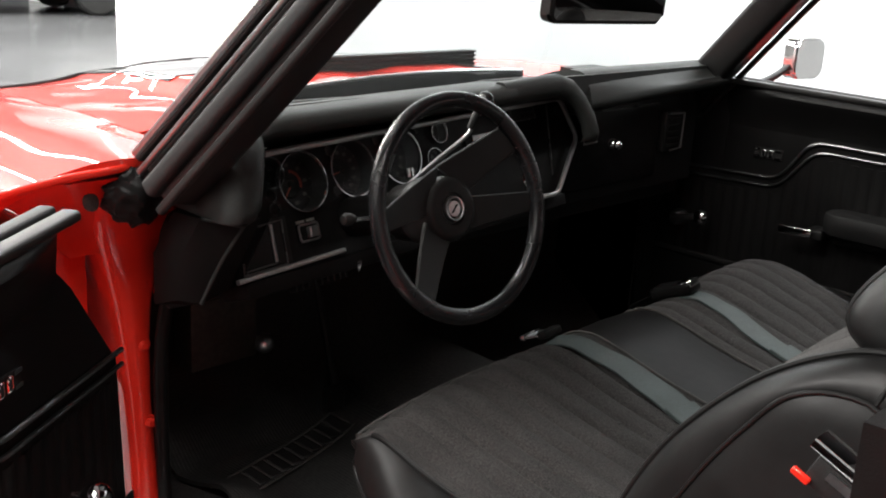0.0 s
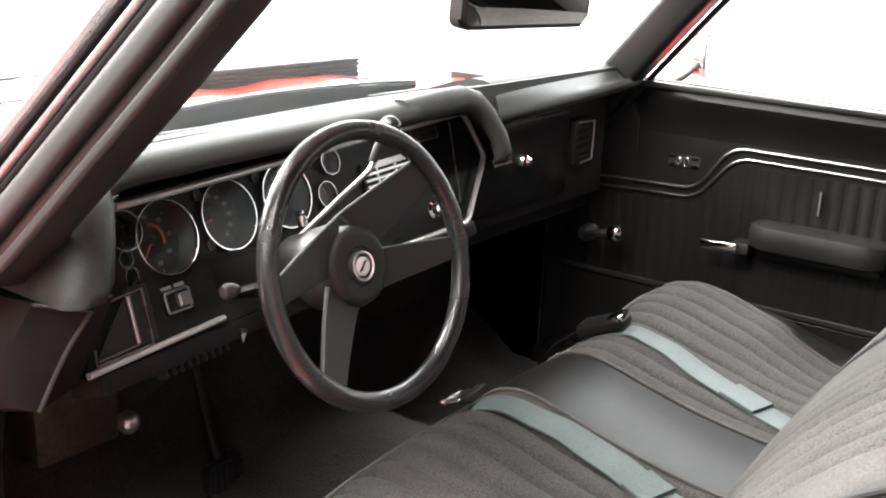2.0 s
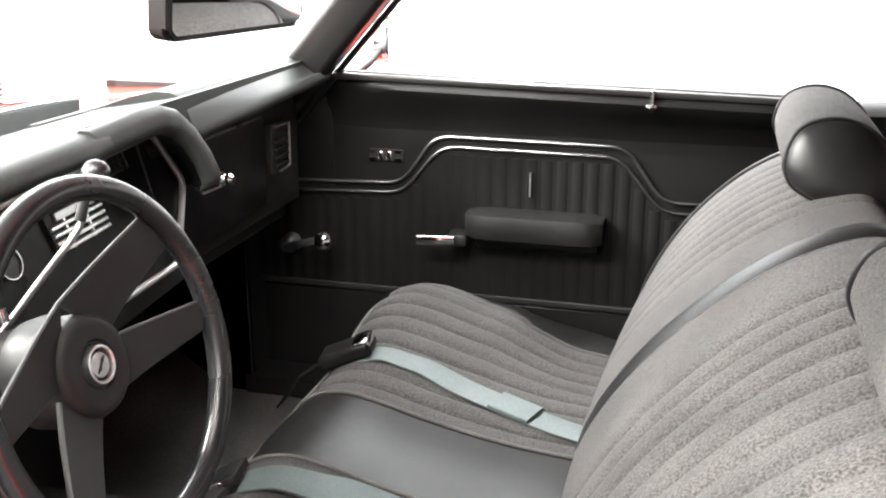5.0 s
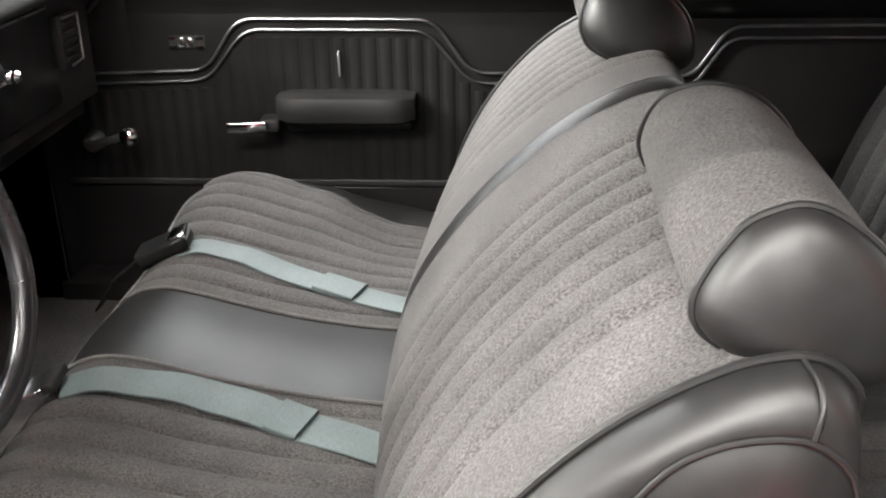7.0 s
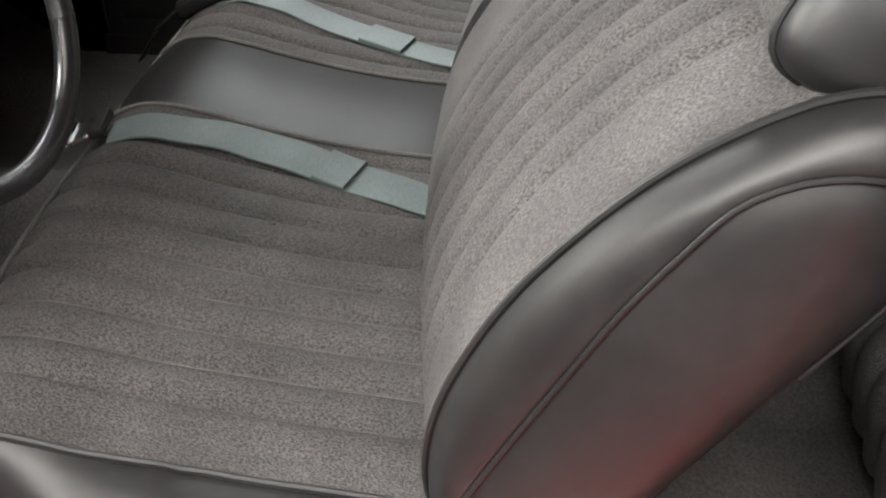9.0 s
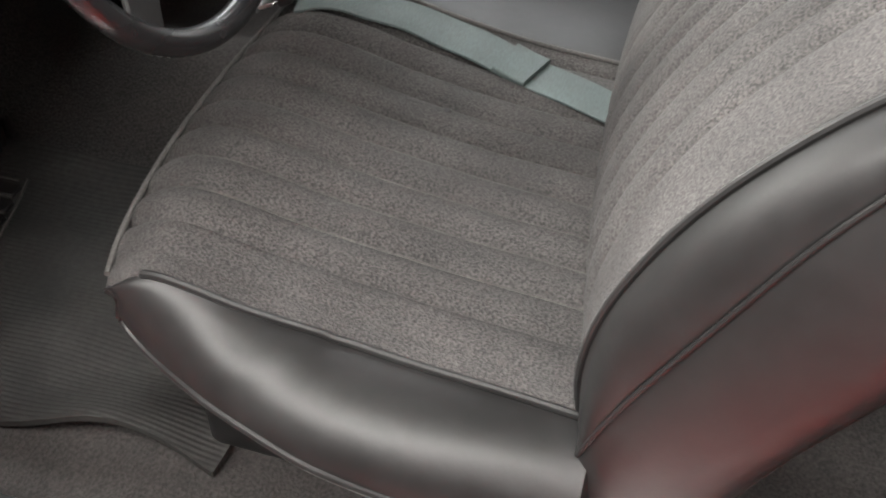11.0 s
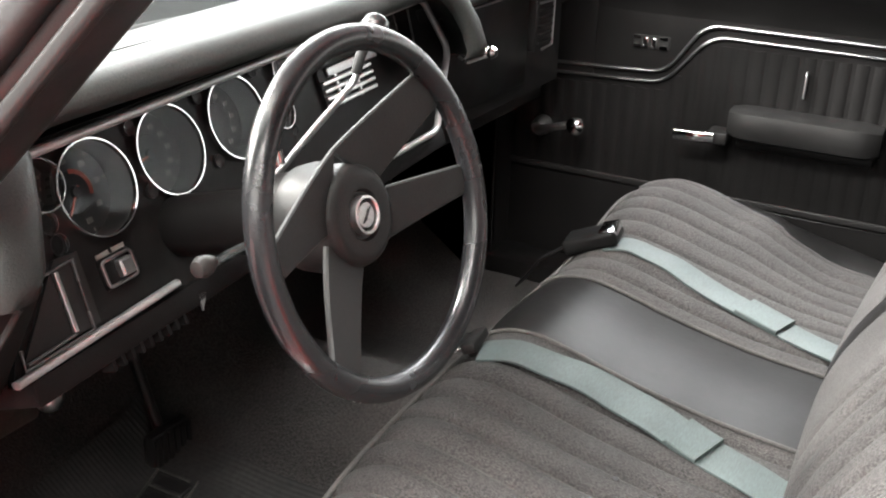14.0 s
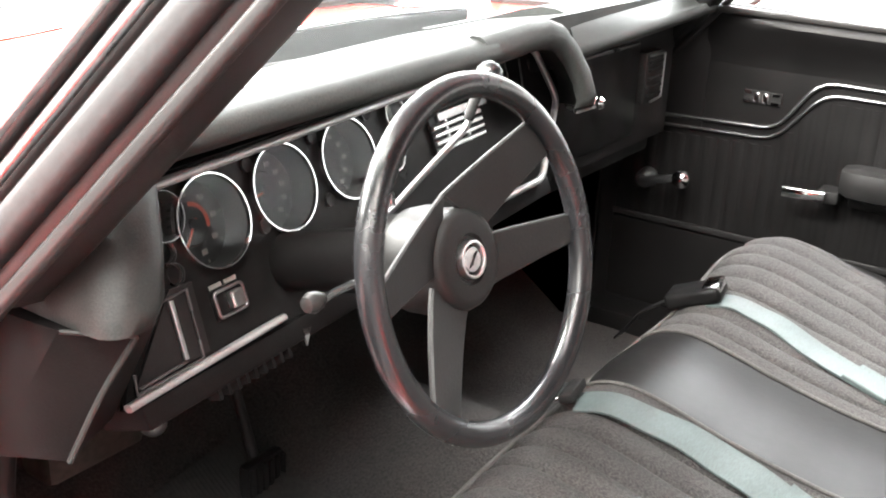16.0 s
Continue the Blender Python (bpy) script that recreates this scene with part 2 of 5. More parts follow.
def rrect(w, h, r, n=3):
    out = []
    for cx, cy, a0 in ((w / 2 - r, h / 2 - r, 0), (-w / 2 + r, h / 2 - r, 90), (-w / 2 + r, -h / 2 + r, 180), (w / 2 - r, -h / 2 + r, 270)):
        for i in range(n + 1):
            a = radians(a0 + 90 * i / n)
            out.append((cx + r * math.cos(a), cy + r * math.sin(a)))
    return out


def tube(path, r, n=10, bm=None, closed=False, up=(0.13, 0.21, 0.97)):
    return sweep(path, circ(r, n), up, closed, True, bm)


def lathe(profile, m, n=40, bm=None, ring=False):
    """Turns (radius, height) points round the z axis of m; ring: a closed hoop with an open middle."""
    if ring:
        profile = list(profile) + [profile[0]]
    rings = [[m @ Vector((r * math.cos(2 * math.pi * i / n), r * math.sin(2 * math.pi * i / n), h)) for i in range(n)] for r, h in profile]
    return loft(rings, True, not ring, bm)


def solid(poly, depth, m, bevel=0.0, bm=None):
    """A flat polygon of (u, v), extruded from w = 0 to w = depth, in the frame m."""
    b = bmesh.new()
    lo = [b.verts.new((u, v, 0)) for u, v in poly]
    hi = [b.verts.new((u, v, depth)) for u, v in poly]
    b.faces.new(lo)
    f = b.faces.new(hi)
    n = len(poly)
    for i in range(n):
        b.faces.new((lo[i], lo[(i + 1) % n], hi[(i + 1) % n], hi[i]))
    if bevel:
        bmesh.ops.bevel(b, geom=list(f.edges), offset=bevel, segments=2, affect="EDGES")
    b.transform(m)
    return join(bm, b)


def lerp(a, b, t):
    return a + (b - a) * t


def curve_at(keys, x):
    """Smooth interpolation through (x, y) keys."""
    if x <= keys[0][0]:
        return keys[0][1]
    for (x0, y0), (x1, y1) in zip(keys, keys[1:]):
        if x <= x1:
            t = (x - x0) / (x1 - x0)
            return lerp(y0, y1, t)
    return keys[-1][1]


# ---- room ----
part("floor", box((-9, -6, -0.1), (9, 16, 0.0)), FLOORM, None, "grey polished epoxy showroom floor")["kind"] = "structure"
part("wall_backdrop", box((1.445, 4.2, 0.0), (6.2, 4.32, 4.2)), WHITEWALL, None, "plain white photo backdrop wall")["kind"] = "structure"
part("wall_east", box((6.2, -6, 0.0), (6.32, 16, 4.2)), WHITEWALL, None, "plain white wall")["kind"] = "structure"
# walls behind the viewer are unseen, added to close the room and shape its light
part("wall_west", box((-9.1, -6, 0.0), (-9, 16, 4.2)), GREYWALL, None, "unseen wall, grey set to limit bounce light")["kind"] = "structure"
part("wall_south", box((-9, -6.1, 0.0), (1.5, -6, 4.2)), GREYWALL, None, "unseen wall, grey set to limit bounce light")["kind"] = "structure"
part("wall_southeast", box((1.5, -6.1, 0.0), (9, -6, 4.2)), WHITEWALL, None, "plain white wall")["kind"] = "structure"
part("wall_north", box((-9, 16, 0.0), (9, 16.1, 4.2)), DARKWALL, None, "plain dark grey wall")["kind"] = "structure"
part("ceiling", box((-9, -6, 4.2), (9, 16, 4.3)), CEILM, None, "painted showroom ceiling")["kind"] = "structure"


# ---- car body shell ----
def hood_z(x, y):
    """Top of hood and fenders."""
    a = abs(x)
    z = 0.942 - 0.012 * (y - 0.35) - 0.42 * max(0.0, y - 0.88) ** 2 + 0.0034 * math.sin(15 * x + 4 * y) * math.sin(8 * y + 3 * x) + 0.0026 * math.sin(31 * x + 9 * y + 2 * math.sin(7 * y)) * math.sin(19 * y - 8 * x)
    z -= 0.03 * (a / 0.6) ** 2 if a < 0.6 else 0.03
    if a >= 0.6:
        t = (a - 0.6) / 0.35
        z += 0.012 * math.sin(math.pi * min(1, t * 1.4)) - 0.06 * max(0, t - 0.72) ** 2 / 0.0784
    return z


def scoop_z(x, y):
    s = max(0.0, min(1.0, (0.36 - abs(x + 0.07)) / 0.05))
    s = s * s * (3 - 2 * s)
    k = max(0.0, min(1.0, (1.35 - y) / 0.8))
    return hood_z(x, y) + 0.028 * s * k


def sheet(fn, x0, x1, y0, y1, nx, ny, thick=0.012):
    b = bmesh.new()
    top = [[b.verts.new((lerp(x0, x1, i / nx), lerp(y0, y1, j / ny), fn(lerp(x0, x1, i / nx), lerp(y0, y1, j / ny)))) for j in range(ny + 1)] for i in range(nx + 1)]
    bot = [[b.verts.new(v.co - Vector((0, 0, thick))) for v in r] for r in top]
    for i in range(nx):
        for j in range(ny):
            b.faces.new((top[i][j], top[i + 1][j], top[i + 1][j + 1], top[i][j + 1]))
            b.faces.new((bot[i][j], bot[i][j + 1], bot[i + 1][j + 1], bot[i + 1][j]))
    for i in range(nx):
        b.faces.new((top[i][0], bot[i][0], bot[i + 1][0], top[i + 1][0]))
        b.faces.new((top[i][ny], top[i + 1][ny], bot[i + 1][ny], bot[i][ny]))
    for j in range(ny):
        b.faces.new((top[0][j], top[0][j + 1], bot[0][j + 1], bot[0][j]))
        b.faces.new((top[nx][j], bot[nx][j], bot[nx][j + 1], top[nx][j + 1]))
    return b


car = thing("car_body", "red painted two-door coupe body with black hood stripes", "car body", (0, 0.9, 0))
hood = part("hood", sheet(scoop_z, -0.6, 0.6, 0.475, 1.62, 60, 40), RED, car, "red hood with a raised centre scoop")
for sx in (-1, 1):
    part("hood_stripe", sheet(lambda x, y: scoop_z(x, y) + 0.002, -0.40 if sx < 0 else 0.14, -0.14 if sx < 0 else 0.34, 0.72 if sx < 0 else 0.477, 1.6, 32, 40, 0.0015), BLACKPAINT, hood, "gloss black painted hood stripe")
    part("fender", sheet(hood_z, sx * 0.605, sx * 0.95, 0.24 if sx < 0 else 0.42, 1.66, 24, 40), RED, car, "glossy red front fender")
    part("fender_side", box((min(sx * 0.93, sx * 0.95), 0.42, 0.3), (max(sx * 0.93, sx * 0.95), 1.66, 0.79), 0.008), RED, car)
# rear opening of the scoop with its louvred flap
flap = part("scoop_flap", box((-0.215, 0.585, 0.958), (0.265, 0.60, 0.992), 0.003, 2), PLASTIC, hood, "black louvred scoop flap")
for k in range(4):
    part("louvre", box((-0.213, 0.579, 0.962 + 0.0085 * k), (0.263, 0.586, 0.966 + 0.0085 * k)), PLASTIC, flap)
# cowl below the windshield
cowl = part("cowl_panel", sheet(lambda x, y: 0.915 - 0.02 * abs(x), -0.66, 0.66, 0.36, 0.50, 24, 6), KICK, car, "black cowl panel")
lip = [(x, 0.462, 0.960 - 0.022 * (x / 0.43) ** 2 - 0.02) for x in np.linspace(-0.43, 0.275, 25)]
part("hood_lip", sweep(lip, rrect(0.014, 0.062, 0.004)), BLACKPAINT, hood, "black rear edge of the raised hood")
# highlight along the black lip, modelled as a bright tube
part("lip_highlight", tube([(x, 0.458, z + 0.031) for x, y, z in lip], 0.0035, 8), BRIGHT, hood, "bright line standing for the highlight on the lip")
part("hood_front_trim", tube([(x, 1.06, scoop_z(x, 1.06)) for x in np.linspace(-0.6, 0.6, 25)], 0.006, 8), SEAL, car, "black front hood edge trim")
for x0, x1 in ((-0.42, 0.0), (0.02, 0.44)):
    part("wiper_arm", tube([(x0, 0.44, 0.925), (lerp(x0, x1, 0.5), 0.425, 0.938), (x1, 0.42, 0.936)], 0.005), PLASTIC, car)
part("grille_front", box((-0.93, 1.6, 0.3), (0.93, 1.66, 0.72), 0.01), RED, car)

# wheels and rear deck
for sx in (-1, 1):
    for wy in (1.12, -1.62):
        wh = part("wheel", lathe([(0.18, -0.1), (0.3, -0.1), (0.33, -0.07), (0.33, 0.07), (0.3, 0.1), (0.18, 0.1), (0.17, 0.05), (0.17, -0.05)], pose(sx * 0.80, wy, 0.33, 0, 90), 36), TYRE, car, "black tyre")
        part("rim", lathe([(0, 0.05), (0.05, 0.07), (0.15, 0.05), (0.18, 0.09), (0.18, -0.05), (0, -0.05)], pose(sx * 0.80, wy, 0.33, 0, 90 * sx), 28), BRIGHT, wh, "bright wheel rim")
part("rear_deck", sheet(lambda x, y: 0.94 - 0.03 * (x / 0.9) ** 2 - 0.04 * (y + 2.4) ** 2, -0.9, 0.9, -2.45, -1.9, 16, 10), RED, car, "red rear deck")
part("tail_panel", box((-0.9, -2.48, 0.35), (0.9, -2.44, 0.92), 0.01), RED, car, "red tail panel")
# windshield posts, header and roof
for sx in (-1, 1):
    if sx < 0:
        pth = smooth_path([(-0.7035, 0.207, 0.8955), (-0.628, 0.0, 1.13), (-0.575, -0.155, 1.31)], 8)
    else:
        pth = smooth_path([(0.71, 0.33, 0.88), (0.64, 0.09, 1.13), (0.59, -0.09, 1.31)], 8)
    # same trim both sides; the driver's post gets the lighter, lit tone
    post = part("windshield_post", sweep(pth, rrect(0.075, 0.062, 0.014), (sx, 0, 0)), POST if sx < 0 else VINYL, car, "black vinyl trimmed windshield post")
    o1 = [p + Vector((sx * 0.032, 0.024, 0.03)) for p in pth]
    part("drip_moulding", sweep(o1, rrect(0.012, 0.014, 0.004), (sx, 0, 0)), SEAL, post, "black drip moulding")
    o2 = [p + Vector((sx * 0.036, -0.008, -0.004)) for p in pth]
    part("channel_seal", sweep(o2, rrect(0.026, 0.022, 0.008), (sx, 0, 0)), SEAL, post, "black rubber window channel")
    o3 = [p + Vector((sx * 0.0365, -0.03, -0.028)) for p in pth]
    part("post_trim", sweep(o3, rrect(0.012, 0.012, 0.004), (sx, 0, 0)), POST, post)
    o4 = [p + Vector((sx * 0.040, 0.012, 0.014)) for p in pth]
    # driver's bead is brighter metal, to carry its highlight line
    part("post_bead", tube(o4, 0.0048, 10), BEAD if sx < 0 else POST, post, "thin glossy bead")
    part("drip_edge", tube([p + Vector((sx * 0.038, 0.024, 0.035)) for p in pth], 0.006, 8), BEAD, post, "thin pale outer edge")
part("roof_panel", sheet(lambda x, y: 1.335 - 0.05 * (x / 0.65) ** 2 - 0.03 * ((y + 0.75) / 0.65) ** 2, -0.66, 0.66, -1.45, -0.16, 16, 16, 0.02), RED, car, "red roof skin")
part("headliner", sheet(lambda x, y: 1.308 - 0.05 * (x / 0.65) ** 2 - 0.03 * ((y + 0.75) / 0.65) ** 2, -0.64, 0.64, -1.44, -0.17, 16, 16, 0.008), VINYL, car, "black headliner")
for sx in (-1, 1):
    part("rear_roof_post", sweep([(sx * 0.72, -1.75, 0.95), (sx * 0.64, -1.4, 1.28)], rrect(0.1, 0.3, 0.02), (sx, 0, 0)), RED, car)

# windshield: a bent pane between the posts
rows_ = []
for j in range(7):
    t = j / 6
    rr_ = []
    for i in range(25):
        u = -1 + i / 12
        w = lerp(0.70, 0.585, t)
        y = lerp(0.29, -0.10, t) + (0.12 - 0.03 * t) * (1 - u * u) + 0.045 * u
        rr_.append(Vector((u * w, y, lerp(0.925, 1.31, t))))
    rows_.append(rr_)
ws = part("windshield", loft(rows_, False), GLASS, None, "clear lightly green-tinted windshield glass")
tagged(ws, category="windshield")

part("glass_seal", tube(rows_[0], 0.006, 8), SEAL, ws, "black rubber glass seal")
part("top_seal", tube(rows_[-1], 0.006, 8), SEAL, ws, "black rubber glass seal")

# floor pan, firewall, tunnel, sides
shell = thing("cabin_floor", "dark carpeted car floor with transmission hump", "car floor", (0, 0, 0.3), kind="structure")
prof = lambda x: 0.305 + 0.13 * math.exp(-(x / 0.16) ** 2)
part("carpet", sheet(lambda x, y: prof(x) + max(0, y - 0.45) * 0.75 + 0.006 * noise.noise((x * 7, y * 7, 0)), -0.68, 0.68, -0.75, 0.85, 60, 60, 0.03), CARPET, shell, "worn black carpet")
part("rear_carpet", sheet(lambda x, y: prof(x) - 0.01, -0.68, 0.68, -1.3, -0.751, 30, 12, 0.03), CARPET, shell)
part("firewall", box((-0.66, 0.62, 0.3), (0.66, 0.66, 0.82)), CARPET, shell)
for sx in (-1, 1):
    part("kick_panel", box((min(sx * 0.665, sx * 0.68), 0.345 if sx < 0 else 0.385, 0.3), (max(sx * 0.665, sx * 0.68), 0.66, 0.83), 0.004), PLASTIC, shell, "black plastic kick panel")
    part("sill_plate" if sx < 0 else "sill_cover", box((min(sx * 0.655, sx * 0.76), -0.75, 0.25), (max(sx * 0.655, sx * (0.76 if sx < 0 else 0.82)), 0.32 if sx < 0 else 0.40, 0.345), 0.006), BRIGHT if sx < 0 else VINYL, shell, "ribbed aluminium sill plate" if sx < 0 else "dark sill cover")
    part("kick_filler", box((min(sx * 0.665, sx * 0.80), 0.385, 0.28), (max(sx * 0.665, sx * 0.80), 0.66, 0.93)), PLASTIC, shell) if sx > 0 else None
    part("pillar_base_trim", box((0.742, 0.225, 0.72), (0.775, 0.41, 0.945), 0.004), VINYL, shell, "black vinyl pillar base trim") if sx > 0 else None
    part("rocker", box((min(sx * 0.76, sx * 0.93), -1.0, 0.2), (max(sx * 0.76, sx * 0.93), 0.34, 0.335), 0.02), RED, car)

# driver's hinge pillar with its rubber seal
jamb = thing("door_jamb", "red painted hinge pillar of the open door", "door jamb", (-0.70, 0.36, 0.3))
# each row: height, left and right edge, depth
PILLAR = [(0.28, -0.692, -0.650, 0.345), (0.36, -0.694, -0.653, 0.345), (0.45, -0.697, -0.663, 0.344), (0.54, -0.703, -0.667, 0.343), (0.63, -0.713, -0.667, 0.342), (0.70, -0.724, -0.661, 0.339), (0.755, -0.738, -0.652, 0.334), (0.795, -0.752, -0.642, 0.324), (0.825, -0.764, -0.633, 0.309), (0.85, -0.772, -0.630, 0.287), (0.868, -0.775, -0.636, 0.262)]
rings = []
for z, xl, xr, y in PILLAR:
    front = [Vector((lerp(xl, xr, t), y - 0.012 * math.sin(math.pi * t) ** 0.8 + (0.018 if t in (0, 1) else 0), z)) for t in (0, 0.06, 0.15, 0.3, 0.45, 0.6, 0.75, 0.88, 0.95, 1)]
    rings.append(front + [Vector((xr, y + 0.09, z)), Vector((xl, y + 0.09, z))])
part("pillar_face", loft(rings), RED, jamb, "red painted pillar face", angle=60)
part("pillar_flange", sweep(smooth_path([(xr + 0.004, y - 0.004, z) for z, xl, xr, y in PILLAR[5:]], 4), rrect(0.012, 0.006, 0.002), (0, 1, 0)), RED, jamb, "folded red flange")
part("pillar_outer", box((-0.82, 0.36, 0.3), (-0.745, 0.44, 0.80), 0.015), RED, jamb)
rows4 = []
for t in np.linspace(0, 1, 9):
    k = math.sin(math.pi * t)
    rows4.append([Vector((lerp(lerp(-0.935, -0.708, u), lerp(-0.785, -0.712, u), t ** 0.7), lerp(0.235, 0.335, t) + 0.03 * k * (0.4 + 0.6 * math.sin(math.pi * u)), lerp(0.902, 0.775, t) - 0.012 * k)) for u in np.linspace(0, 1, 11)])
part("fender_return", loft([r + [p + Vector((0, 0.05, -0.004)) for p in reversed(r)] for r in rows4]), RED, jamb, "scooped red return of the fender")
part("fender_lip", sweep(smooth_path([(-0.95, 0.235, 0.893), (-0.85, 0.232, 0.908), (-0.77, 0.238, 0.912), (-0.715, 0.262, 0.91)], 6), rrect(0.012, 0.010, 0.004)), RED, jamb, "folded red fender edge")
part("plug", lathe([(0, 0), (0.012, 0), (0.012, 0.004), (0.006, 0.006), (0, 0.004)], look((-0.79, 0.262, 0.868), (-0.98, 0.9, 0.7)), 12), WELT, jamb, "pale worn plug in the fender return")
sp = smooth_path([(-0.655, 0.325, 0.33), (-0.662, 0.322, 0.42), (-0.662, 0.321, 0.60), (-0.650, 0.315, 0.70), (-0.630, 0.30, 0.79), (-0.628, 0.262, 0.845), (-0.648, 0.215, 0.885)], 6)
part("door_seal", tube(sp, 0.0105, 10), GLOSS, jamb, "black rubber door seal")
b = bmesh.new()
bmesh.ops.create_uvsphere(b, u_segments=36, v_segments=24, radius=1)
for v in b.verts:
    c = v.co.copy()
    k = 1 + 0.22 * noise.noise(c * 2.2) + 0.12 * noise.noise(c * 5) + 0.05 * noise.noise(c * 11)
    v.co = Vector((-0.738, 0.238, 0.874)) + Vector((c.x * 0.042 * k, c.y * 0.03 * k, c.z * 0.036 * k))
part("post_boot", b, GLOSS, jamb, "wrinkled black rubber boot at the post base")
for z, x in ((0.625, -0.684), (0.72, -0.683), (0.50, -0.676)):
    part("bolt", lathe([(0, 0), (0.0085, 0), (0.0085, 0.004), (0.005, 0.007), (0, 0.007)], pose(x, 0.333, z, 90), 12), RED, jamb)
    part("bolt_washer", lathe([(0, 0), (0.013, 0), (0.012, 0.0015), (0, 0.0015)], pose(x, 0.334, z, 90), 16), RED, jamb)


# ---- doors ----
TRIM = [(0.02, 0.735), (0.314, 0.745), (0.378, 0.839), (0.735, 0.836), (0.802, 0.739), (1.09, 0.738)]


def car_door(name, label, F, d, nin, drop=0.0, crank=(0.08, 0.608, 0.174, 0.636)):
    """A door with its inner trim. F: front lower corner of the trim face; d: direction to its rear; nin: into the cabin."""
    F, d, nin = Vector((*F, 0)), Vector((*d, 0)), Vector((*nin, 0))
    M = Matrix((( d.x, nin.x, 0, F.x), (d.y, nin.y, 0, F.y), (0, 0, 1, -drop), (0, 0, 0, 1)))
    W = lambda s, n, z: M @ Vector((s, n, z))
    th = thing(name, label, "car door", W(0.55, 0, 0.35))
    L = 1.1
    MP = Matrix(((d.x, 0, nin.x, F.x), (d.y, 0, nin.y, F.y), (0, 1, 0, -drop), (0, 0, 0, 1)))
    part("door_shell", solid([(0.0, 0.36), (L, 0.36), (L, 0.9), (0.20, 0.9), (0.14, 0.86), (0.02, 0.72)], 0.16, MP @ pose(0, 0, -0.17), 0.01), RED, th, "red painted door shell")
    # trim board
    part("trim_panel", solid([(0.012, 0.512), (L - 0.01, 0.512), (L - 0.01, 0.90), (0.18, 0.90), (0.13, 0.85), (0.025, 0.725)], 0.008, MP @ pose(0, 0, -0.008), 0.003), VINYL, th, "black vinyl door trim panel")
    part("lower_carpet", box((0.008, -0.008, 0.335), (L - 0.01, 0.004, 0.519), 0.004, 1, M), VINYL, th, "black lower door edge")
    part("carpet_strip", sweep([W(0.01, 0.006, 0.527), W(L - 0.01, 0.006, 0.527)], rrect(0.005, 0.012, 0.002)), PLASTIC, th, "dull carpet edge strip")
    # upper roll below the window
    rings = []
    for i in range(25):
        s = 0.165 + (L - 0.183) * i / 24
        dz = 0.012 - 0.02 * s
        pr = [(-0.001, 0.843), (0.002, 0.856), (0.008, 0.871), (0.018, 0.886), (0.03, 0.9 + dz), (0.04, 0.912 + dz), (0.045, 0.922 + dz), (0.042, 0.931 + dz), (0.035, 0.936 + dz), (0.0, 0.934 + dz), (-0.02, 0.934 + dz), (-0.02, 0.844)]
        k = 0.15 + 0.85 * math.sin(math.pi / 2 * min(1, (s - 0.165) / 0.16))
        rings.append([W(s, n * (k if n > 0 else 1), z) for n, z in pr])
    part("upper_roll", loft(rings), VINYL, th, "padded black vinyl upper door roll")
    part("sill_moulding", sweep([W(0.18, 0.03, 0.949), W(L - 0.02, 0.03, 0.931)], rrect(0.022, 0.012, 0.004)), POST, th, "dark window sill moulding")
    part("window_channel", sweep([W(0.18, 0.004, 0.947), W(L - 0.02, 0.004, 0.929)], rrect(0.02, 0.02, 0.004)), SEAL, th)
    # double bead moulding
    for off, r in ((0.0, 0.0035), (-0.019, 0.003)):
        pts = [(s + (0.012 if off and i in (2,) else -0.012 if off and i == 3 else 0), z + off) for i, (s, z) in enumerate(TRIM)]
        pth = [W(p.x, 0.004, p.y) for p in round_corners([Vector((a, b, 0)) for a, b in pts], 0.032)]
        part("trim_bead", tube(pth, r, 8, up=(nin.x, nin.y, 0.01)), TRIMBEAD, th, "thin bright moulding bead")
    # heat-pressed ribs below the moulding
    k = 0
    s = 0.05
    while s < 1.05:
        top = 0.69
        for (a, za), (c, zc) in zip(TRIM, TRIM[1:]):
            if a <= s <= c:
                top = lerp(za, zc, (s - a) / (c - a)) - 0.034
        part("rib", sweep([W(s, -0.001, 0.522), W(s, -0.001, top)], [(-0.0125, 0), (-0.009, 0.0018), (0, 0.0027), (0.009, 0.0018), (0.0125, 0)], (nin.x, nin.y, 0)), VINYL, th)
        s += 0.0285
    # armrest
    rings = []
    for i in range(15):
        t = i / 14
        s = lerp(0.447, 0.702, t)
        e = math.sqrt(max(0.0, 1 - (2 * t - 1) ** 8)) if 0 < t < 1 else 0.25
        dep, h0, h1 = 0.062 * (0.6 + 0.4 * e), 0.653 + 0.006 * (1 - e), 0.708 - 0.006 * (1 - e)
        rings.append([W(s, n * dep, lerp(h0, h1, z)) for n, z in ((0, 0), (0.7, 0.0), (0.93, 0.12), (1, 0.4), (1, 0.7), (0.94, 0.93), (0.8, 1), (0.4, 1.02), (0, 1))])
    arm = part("armrest", loft(rings), VINYL_SEAT, th, "padded black vinyl armrest")
    part("armrest_base", box((0.462, 0.0, 0.634), (0.695, 0.03, 0.656), 0.008, 2, M), VINYL, arm, "black plastic armrest base")
    # pull handle
    hb = part("door_handle", sweep([W(0.356, 0.05, 0.6485), W(0.392, 0.053, 0.6505), W(0.428, 0.05, 0.652)], rrect(0.012, 0.02, 0.004)), CHROME, th, "chrome door handle")
    part("handle_base", box((0.412, 0.0, 0.638), (0.45, 0.046, 0.662), 0.006, 2, M), PLASTIC, hb)
    # window crank
    b0, b1, k0, k1 = crank
